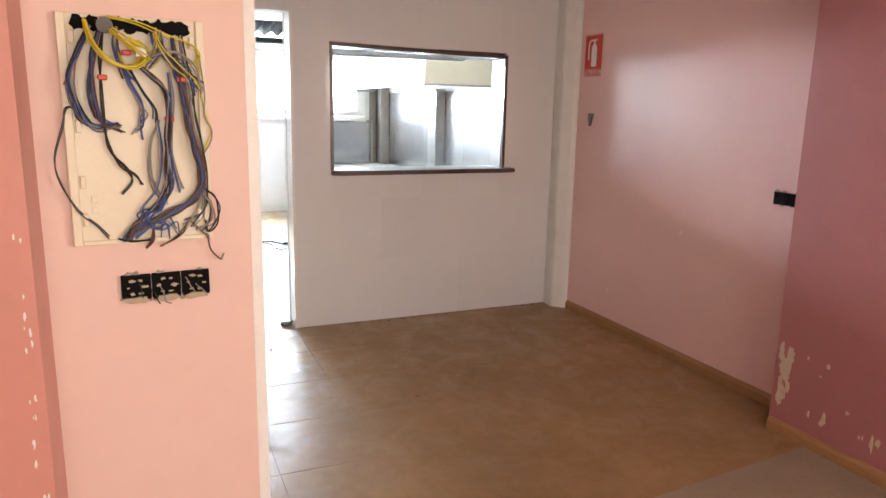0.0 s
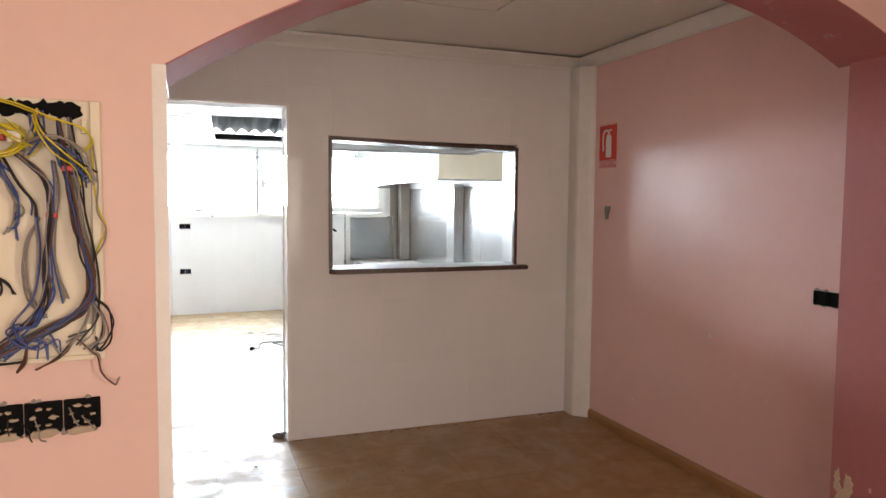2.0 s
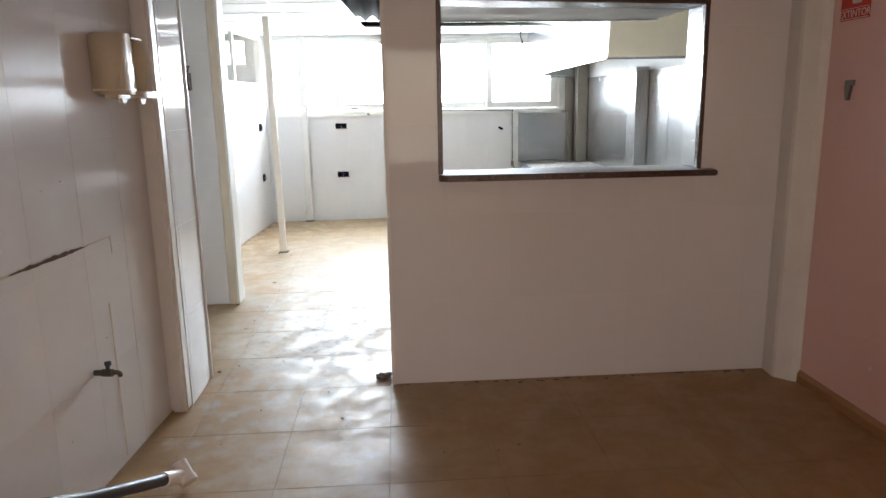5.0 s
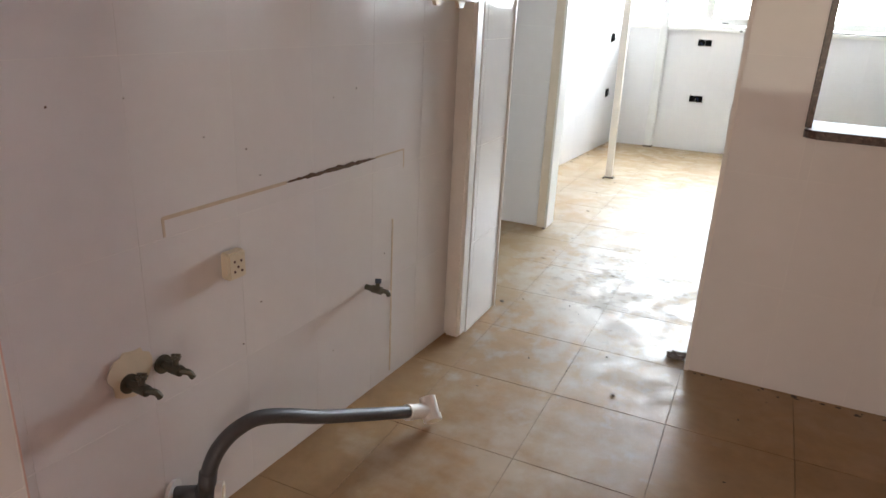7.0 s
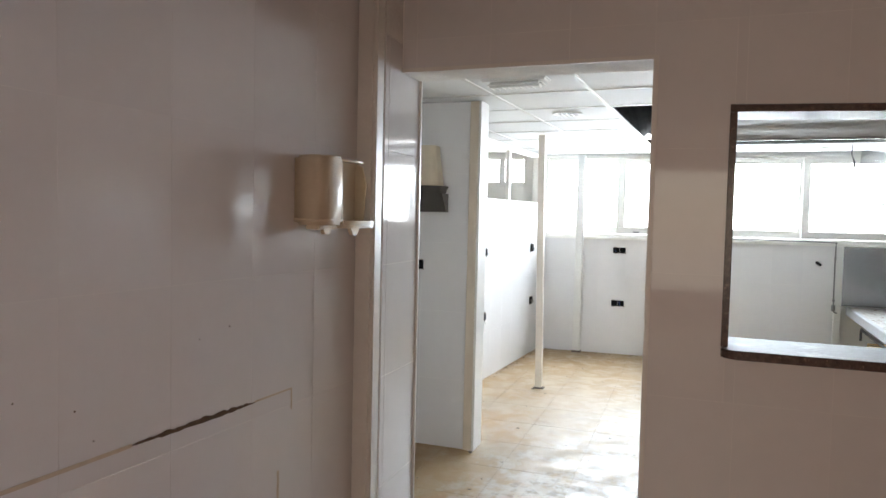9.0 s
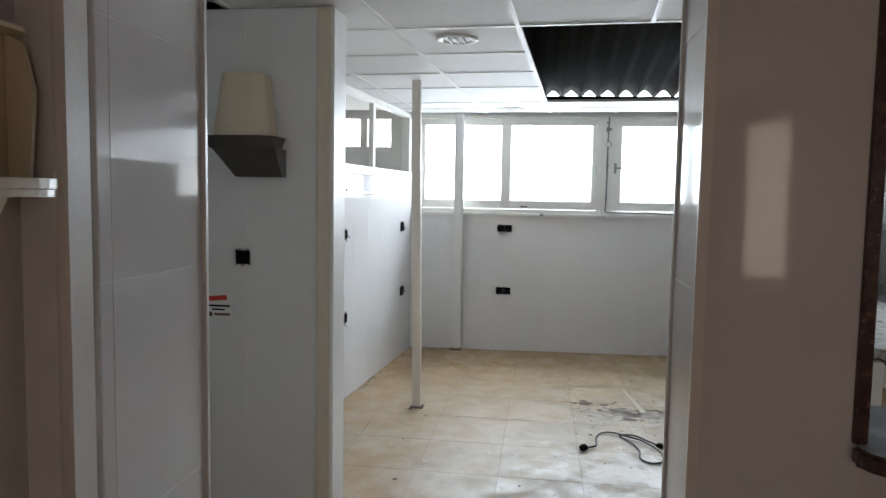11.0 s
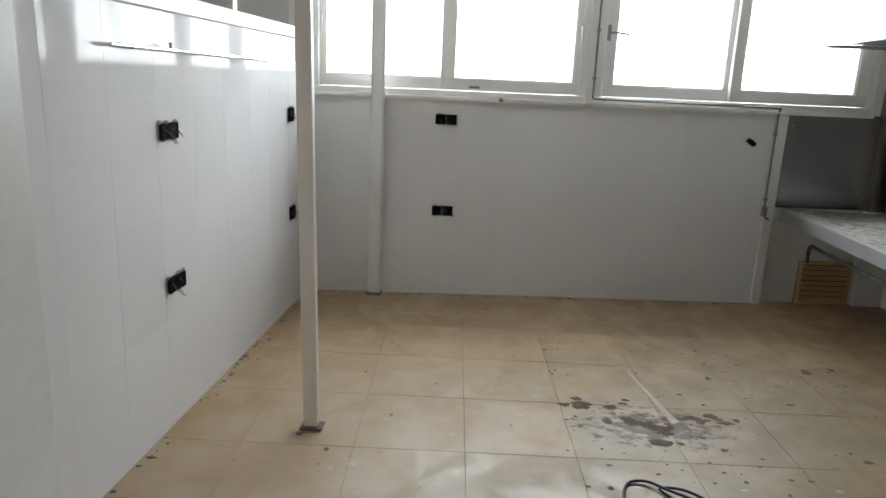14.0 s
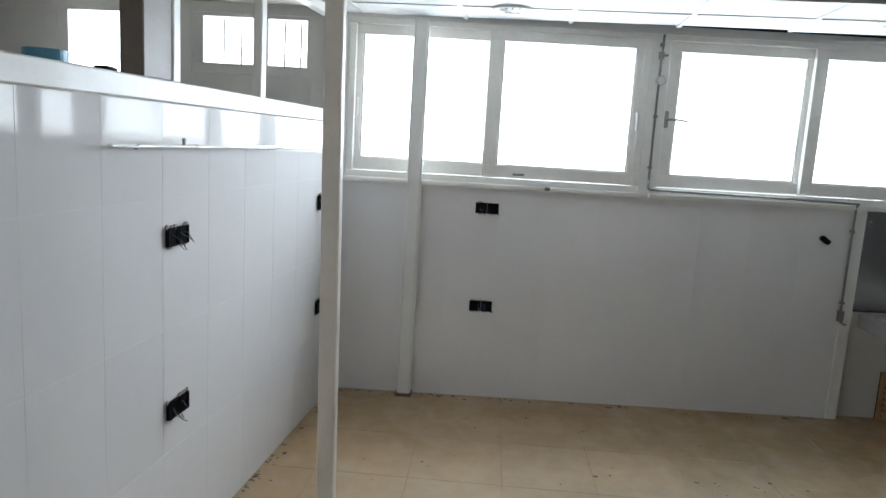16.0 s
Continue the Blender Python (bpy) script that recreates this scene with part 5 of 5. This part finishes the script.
part("mouth", rod((0.1545, 3.3405, 0.0305), (0.1552, 3.3398, 0.0297), 0.026, seg=20), IVORY, elbow)

# partition: soap dispenser, sticker
soap = thing("soap_dispenser", "cream wall dispenser with a dark smoked base", "dispenser", pose(-0.585, 5.95, 0))
own = prism(bowed(0.25, -0.004, -0.145, 20), "z", 1.738, 2.0)
for v in own.verts:
    if v.co.z > 1.9:
        v.co.x *= 0.74
        v.co.y *= 0.78
part("cover", own, OLD_IVORY, soap, smooth=False)
own = prism(bowed(0.31, -0.002, -0.175, 20), "z", 1.688, 1.732)
for v in own.verts:
    if v.co.z < 1.7:
        v.co.x *= 0.9
        v.co.y *= 0.86
part("tray", own, SMOKED, soap, "dark smoked tray")
part("tray_rim", prism(bowed(0.318, -0.002, -0.18, 20), "z", 1.732, 1.7375), SMOKED, soap)
own = prism([(-0.003, 1.689), (-0.003, 1.57), (-0.05, 1.57), (-0.13, 1.689)], "x", -0.12, 0.16)
for v in own.verts:
    if v.co.z < 1.6 and v.co.x < 0:
        v.co.x += 0.07
part("bracket", own, SMOKED, soap)
stick = thing("sticker", "white sticker with red and dark printed bars", "sticker", pose(-0.743, 5.9505, 0.998))
part("paper", box(-0.062, 0.062, -0.001, 0, -0.056, 0.056), SIGN_WHITE, stick)
own = box(-0.04, 0.045, -0.0016, -0.001, 0.022, 0.044)
own.transform(pose(0, 0, 0, 0, -6, 0))
part("logo_bar", own, RED, stick)
own = box(-0.056, 0.056, -0.0016, -0.001, -0.006, 0.003)
box(-0.03, 0.03, -0.0016, -0.001, -0.022, -0.014, bm=own)
part("text_bar", own, BLACK, stick)
own = box(-0.05, -0.028, -0.0016, -0.001, -0.05, -0.03)
box(-0.02, 0.055, -0.0016, -0.001, -0.045, -0.034, bm=own)
part("text_bar", own, BROWN_W, stick)

# kitchen walls: conduit with gauge, rail, plug
con = thing("gas_conduit", "thin grey gas pipe with valve and pressure gauge", "pipe", MB)
own = bmesh.new()
tube([(1.28, -0.012, 2.27), (1.274, -0.012, 2.0), (1.274, -0.012, 1.5), (1.266, -0.036, 1.395), (1.268, -0.038, 1.38), (1.28, -0.038, 1.368)], 0.007, bm=own)
tube([(1.28, -0.038, 1.368), (1.7, -0.038, 1.366), (2.2, -0.038, 1.362), (2.5, -0.038, 1.358), (2.519, -0.032, 1.35), (2.522, -0.022, 1.33)], 0.007, bm=own)
tube([(2.522, -0.022, 1.33), (2.522, -0.018, 1.1), (2.523, -0.018, 0.8), (2.525, -0.018, 0.66), (2.535, -0.02, 0.625), (2.56, -0.03, 0.615)], 0.007, bm=own)
part("pipe", own, DARK_STEEL, con)
own = rod((1.274, -0.012, 2.13), (1.274, -0.012, 2.17), 0.018)
rod((1.274, -0.012, 2.15), (1.3, -0.05, 2.15), 0.008, bm=own)
part("valve", own, DARK_STEEL, con)
part("nut", rod((1.274, -0.012, 2.2), (1.274, -0.012, 2.22), 0.014), DARK_STEEL, con)
g = part("gauge", rod((1.278, -0.01, 2.005), (1.278, -0.045, 2.005), 0.028, seg=20), CHROME, con)
part("dial", rod((1.278, -0.0455, 2.005), (1.278, -0.0465, 2.005), 0.023, seg=20), SIGN_WHITE, g)
for x, y, z in ((1.274, -0.012, 1.8), (1.272, -0.014, 1.5), (1.35, -0.038, 1.367), (2.25, -0.038, 1.361), (2.522, -0.018, 1.19), (2.523, -0.018, 0.75)):
    part("clip", box(x - 0.012, x + 0.012, y - 0.012, y + 0.012, z - 0.008, z + 0.008, 0.003), DARK_STEEL, con)
part("end_cap", rod((2.524, -0.02, 0.635), (2.524, -0.02, 0.70), 0.019), DARK_STEEL, con)
plug = thing("wall_plug", "small black plug hanging on the tiles", "plug", MB @ pose(2.366, -0.02, 1.129, 0, 35, 0))
part("body", box(-0.03, 0.03, -0.02, 0.016, -0.014, 0.014, 0.004), BLACK, plug)
knob = thing("sill_knob", "small dark catch screwed under the window", "catch", MB @ pose(0.67, -0.03, 1.335))
part("body", box(-0.016, 0.016, -0.02, 0.0, -0.01, 0.012, 0.004), DARK_STEEL, knob)
rail = thing("steel_rail", "thin steel rail fixed along the tiles", "rail", ML)
own = rod((0.03, 0.185, 1.514), (0.03, 2.2, 1.506), 0.007, seg=10)
part("tube", own, CHROME, rail)
for y in (0.315, 0.671, 1.25, 1.82):
    own = rod((0.0, y, 1.512), (0.03, y, 1.512), 0.006, seg=8)
    box(0.023, 0.037, y - 0.006, y + 0.006, 1.504, 1.52, 0.002, bm=own)
    part("bracket", own, DARK_STEEL, rail)
own = rod((0.03, 0.59, 1.512), (0.03, 0.59, 1.535), 0.006, seg=8)
box(0.024, 0.036, 0.584, 0.596, 1.528, 1.54, 0.002, bm=own)
part("stop", own, DARK_STEEL, rail)

own = bmesh.new()
ringp = []
for a in range(28):
    c, s_ = math.cos(2 * math.pi * a / 28), math.sin(2 * math.pi * a / 28)
    ringp.append([own.verts.new((rr * c, rr * s_, z)) for rr, z in ((0.03, 0), (0.052, 0), (0.052, 0.03), (0.03, 0.03))])
for a in range(28):
    p, q = ringp[a], ringp[(a + 1) % 28]
    for k in range(4):
        own.faces.new((p[k], q[k], q[(k + 1) % 4], p[(k + 1) % 4]))
roll = tagged(link("tape_roll", own, BLUE_TAPE), "roll of blue tape lying on the ledge", "tape")
roll.matrix_world = ML @ pose(-0.06, 0.06, 1.7225)
catch = tagged(link("ledge_clip", box(-0.02, 0.02, -0.035, 0.035, 0, 0.012, 0.004), BLACK), "small black clip lying on the ledge", "clip")
catch.matrix_world = ML @ pose(-0.03, 0.265, 1.7225, 0, 0, 10)

# floor of the kitchen: cable, channel, grime and crumbs
cab = thing("power_cable", "black power cable with plug lying on the floor", "cable", pose(0, 0, 0))
own = tube([(0.985, 7.19, 0.012), (1.04, 7.25, 0.007), (1.05, 7.38, 0.007), (1.09, 7.48, 0.007), (1.16, 7.49, 0.012), (1.23, 7.42, 0.02), (1.33, 7.34, 0.02), (1.41, 7.2, 0.008), (1.4, 7.06, 0.007), (1.33, 7.02, 0.007), (1.28, 7.08, 0.007), (1.29, 7.2, 0.008), (1.25, 7.35, 0.01), (1.2, 7.45, 0.008), (1.28, 7.42, 0.026), (1.37, 7.36, 0.012), (1.43, 7.3, 0.008)], 0.0054, seg=8, steps=9)
part("lead", own, BLACK_W, cab, smooth=True)
own = box(-0.03, 0.02, -0.02, 0.02, 0.0, 0.034, 0.009, seg=2)
own.transform(pose(0.965, 7.175, 0, 0, 0, 40))
part("plug", own, BLACK, cab)
own = box(-0.05, 0.05, -0.018, 0.018, 0.0, 0.024, 0.006, seg=2)
own.transform(pose(1.45, 7.29, 0, 0, 0, -30))
part("socket_end", own, BLACK, cab)
chan = structure("floor_channel", box(1.47, 2.535, 7.353, 7.379, -0.003, 0.0024), DIRT, "dark narrow channel cut in the floor", "channel")
rng = random.Random(21)


def scatter(name, label, material, count, place, rmin, rmax, h, category):
    own = bmesh.new()
    for _ in range(count):
        x, y = place()
        r = rng.uniform(rmin, rmax) * (1 if rng.random() < 0.85 else 1.7)
        pts = flake(rng, x, y, r, 0.4, 8, (rng.uniform(0.6, 1.5), rng.uniform(0.5, 1.2)))
        vs = [own.verts.new((px, py, 0.0006)) for px, py in pts]
        c = own.verts.new((x, y, h * rng.uniform(0.4, 1.0)))
        for k in range(len(vs)):
            own.faces.new((vs[k], vs[(k + 1) % len(vs)], c))
    return tagged(link(name, own, material), label, category, kind="stuff")


def along_foot():
    t = rng.random()
    if t < 0.4:
        x = rng.uniform(-0.6, 2.5)
        return x, yb(x) - abs(rng.gauss(0, 0.03)) - 0.012
    if t < 0.75:
        y = rng.uniform(6.6, 9.6)
        return xk(y) + abs(rng.gauss(0, 0.02)) + 0.012, y
    x = rng.uniform(0.95, 3.0)
    return x, YD0 - abs(rng.gauss(0, 0.02)) - 0.014


scatter("floor_crumbs", "dark crumbs and grit scattered over the floor", DIRT, 150, lambda: (rng.uniform(-0.6, 2.6), rng.choice((rng.uniform(2.2, 9.5), rng.uniform(4.2, 9.6)))), 0.002, 0.007, 0.006, "crumbs")
scatter("foot_dirt", "dirt gathered along the foot of the walls", DIRT, 170, along_foot, 0.004, 0.011, 0.006, "dirt")
scatter("floor_grime", "grey dried grime marks on the kitchen floor", GRIME, 80, lambda: (1.35 + rng.gauss(0, 0.2), 7.93 + rng.gauss(0, 0.12)), 0.002, 0.009, 0.0012, "grime")
scatter("floor_grime", "grey dried grime marks near the bench", GRIME, 110, lambda: (rng.uniform(0.9, 2.5), rng.uniform(6.9, 8.9)), 0.003, 0.011, 0.0011, "grime")
scatter("pale_scrapes", "pale dried plaster scrapes on the floor", SCRAPE, 90, lambda: (rng.uniform(-0.2, 2.2), rng.uniform(4.4, 8.2)), 0.004, 0.016, 0.001, "scrapes")
scatter("floor_grime", "dark smeared grime round a plaster streak", GRIME, 46, lambda: rng.choice(((1.36 + rng.gauss(0, 0.03), 7.93 + rng.gauss(0, 0.06)), (1.3 + rng.gauss(0, 0.07), 7.97 + rng.gauss(0, 0.022)), (1.5 + rng.gauss(0, 0.12), 8.03 + rng.gauss(0, 0.02)), (1.08 + rng.gauss(0, 0.07), 8.12 + rng.gauss(0, 0.04)))), 0.012, 0.026, 0.0013, "grime")
scatter("dark_chips", "dark flat chips lying on the kitchen floor", DIRT, 10, lambda: rng.choice(((2.295, 7.47), (2.327, 8.649), (1.812, 8.888), (2.052, 8.236), (1.75, 8.5), (0.25, 7.35))), 0.01, 0.018, 0.004, "chips")
for x, y, a, ln in ((2.5, 7.64, -30, 0.12), (2.44, 7.731, -6, 0.055)):
    own = box(-ln / 2, ln / 2, -0.005, 0.005, 0, 0.006, 0.002)
    stick = tagged(link("splinter", own, SIGN_WHITE), "thin white splinter of trim on the floor", "splinter")
    stick.matrix_world = pose(x, y, 0.0005, 0, 0, a)
own = bmesh.new()
prism([(1.338, 8.55), (1.352, 8.54), (1.445, 8.0), (1.408, 7.98)], "z", 0.0004, 0.0011, bm=own)
streak = tagged(link("plaster_streak", own, SCRAPE), "pale plaster streak on the kitchen floor", "streak", kind="stuff")
rag = thing("rag", "crumpled dirty rag beside the door jamb", "rag", pose(0.895, 4.375, 0))
own = bmesh.new()
bmesh.ops.create_icosphere(own, subdivisions=3, radius=0.05)
for v in own.verts:
    q = v.co * (0.75 + 0.5 * noise.noise(v.co * 38) + 0.25 * noise.noise(v.co * 90))
    v.co = Vector((q.x * 1.1, q.y * 0.8, max(q.z * 0.45 + 0.014, 0.0015)))
part("cloth", own, RAG, rag)
for x, y, r in ((-0.03, 4.56, 0.014), (-0.22, 5.91, 0.016), (-0.205, 7.74, 0.018), (0.7, 3.9, 0.01)):
    own = bmesh.new()
    bmesh.ops.create_icosphere(own, subdivisions=2, radius=r)
    for v in own.verts:
        v.co = v.co * (0.8 + 0.5 * noise.noise(v.co * 80))
        v.co.z = max(v.co.z * 0.5 + 0.004, 0.0008)
    lump = tagged(link("dirt_lump", own, RAG), "small dark lump of dirt on the floor", "dirt")
    lump.location = (x, y, 0)

# peeled paint on the rose wall, the pilaster and the foot of the arch
def peel(name, m, spots, material, label):
    own = bmesh.new()
    for x, z, r, sx, sz in spots:
        prism(flake(rng, x, z, r, 0.45, 13, (sx, sz)), "y", -0.0012 - rng.uniform(0, 0.0015), 0.0005, bm=own)
    ob = tagged(link(name, own, material), label, "peeled paint", kind="stuff")
    ob.matrix_world = m


peel("peeled_paint", pose(2.83, 1.925, 0, 0, 0, -90), [(0.02 + rng.uniform(0, 0.06), 0.15 + rng.uniform(0, 0.3), rng.uniform(0.01, 0.035), 0.7, 1.6) for _ in range(16)]
     + [(rng.uniform(0.15, 0.7), 0.12 + rng.uniform(0, 0.35), rng.uniform(0.004, 0.016), rng.uniform(0.5, 1.2), rng.uniform(0.7, 2.4)) for _ in range(13)], FILLER, "white plaster showing through peeled rose paint")
peel("peeled_paint", pose(-0.2, 1.27, 0, 0, 0, 0), [(-0.012 - rng.uniform(0, 0.02), rng.uniform(0.6, 1.3), rng.uniform(0.0015, 0.005), 0.6, 2.0) for _ in range(16)], SIGN_WHITE, "white chips along the salmon pilaster edge")
chips = [(YD0 - 3.58, 0.273, 0.011, 1, 1), (YD0 - 2.9, 0.812, 0.011, 1, 1)] + [(rng.uniform(0.3, 1.9), rng.uniform(0.2, 1.2), rng.uniform(0.002, 0.005), 1, 1) for _ in range(8)]
peel("peeled_paint", pose(XR, YD0, 0, 0, 0, -90), chips, SIGN_WHITE, "small white chips in the pink paint")

# ---- tiles of floors and walls ----
lay_tiles(floor, pose(0, 0, -0.0018), -0.95, 3.48, 1.39, 9.96, 0.4485, 0.483, 0.03, 8.14, FLOOR_TILE, thick=0.0018, gap=0.0018)
lay_tiles(wall_door, wall_plane((0, YD0), (1, YD0)), DX0, 2.958, 0, TOPZ - 0.17, 0.31, 0.4515, DX1, 0.0, TILE, holes=((DX0, DX1, 0, DZ), (SX0, SX1, SZ0, SZ1)))
lay_tiles(wall_left, pose(0, 0, 0) @ Matrix(((0, 0, 1, 0), (1, 0, 0, 0), (0, 1, 0, 0), (0, 0, 0, 1))), -2.0, 0.45, 0, 2.57, 0.328, 0.4475, 3.459 - 3.66, 0.0, TILE)
lay_tiles(wall_door, wall_plane((DX0 - 0.005, 4.13), (DX0 - 0.005, 5)), 0.0, 0.355, 0, DZ + 0.12, 0.31, 0.449, 0.035, 0.0, TILE, gap=0.003)
lay_tiles(wall_door, wall_plane((DX1, YD1), (DX1, 0)), 0.0, 0.19, 0, DZ, 0.35, 0.45, 0.0, 0.0, TILE)
lay_tiles(wall_kitchen_left, Matrix(((0, 0, 1, 0), (1, 0, 0, 0), (0, 1, 0, 0), (0, 0, 0, 1))), -1.15, 2.47, 0, 1.65, 0.316, 0.4475, 0.19, 0.0, TILE)
lay_tiles(wall_window, wall_plane((0, 0), (1, 0)), -0.7, 2.53, 0, 1.33, 0.3045, 0.4475, 0.70, 0.0, TILE)
lay_tiles(wall_partition, wall_plane((0, 5.955), (1, 5.955)), -0.9, -0.286, 0, CEIL_K, 0.31, 0.456, -0.61, 0.0, TILE)
lay_tiles(wall_arch, wall_plane((XA0 + 0.0018, 1.5), (XA0 + 0.0018, 3)), 0.0, 0.286, 0, 1.81, 0.31, 0.4475, 0.0, 0.0, TILE, gap=0.003)
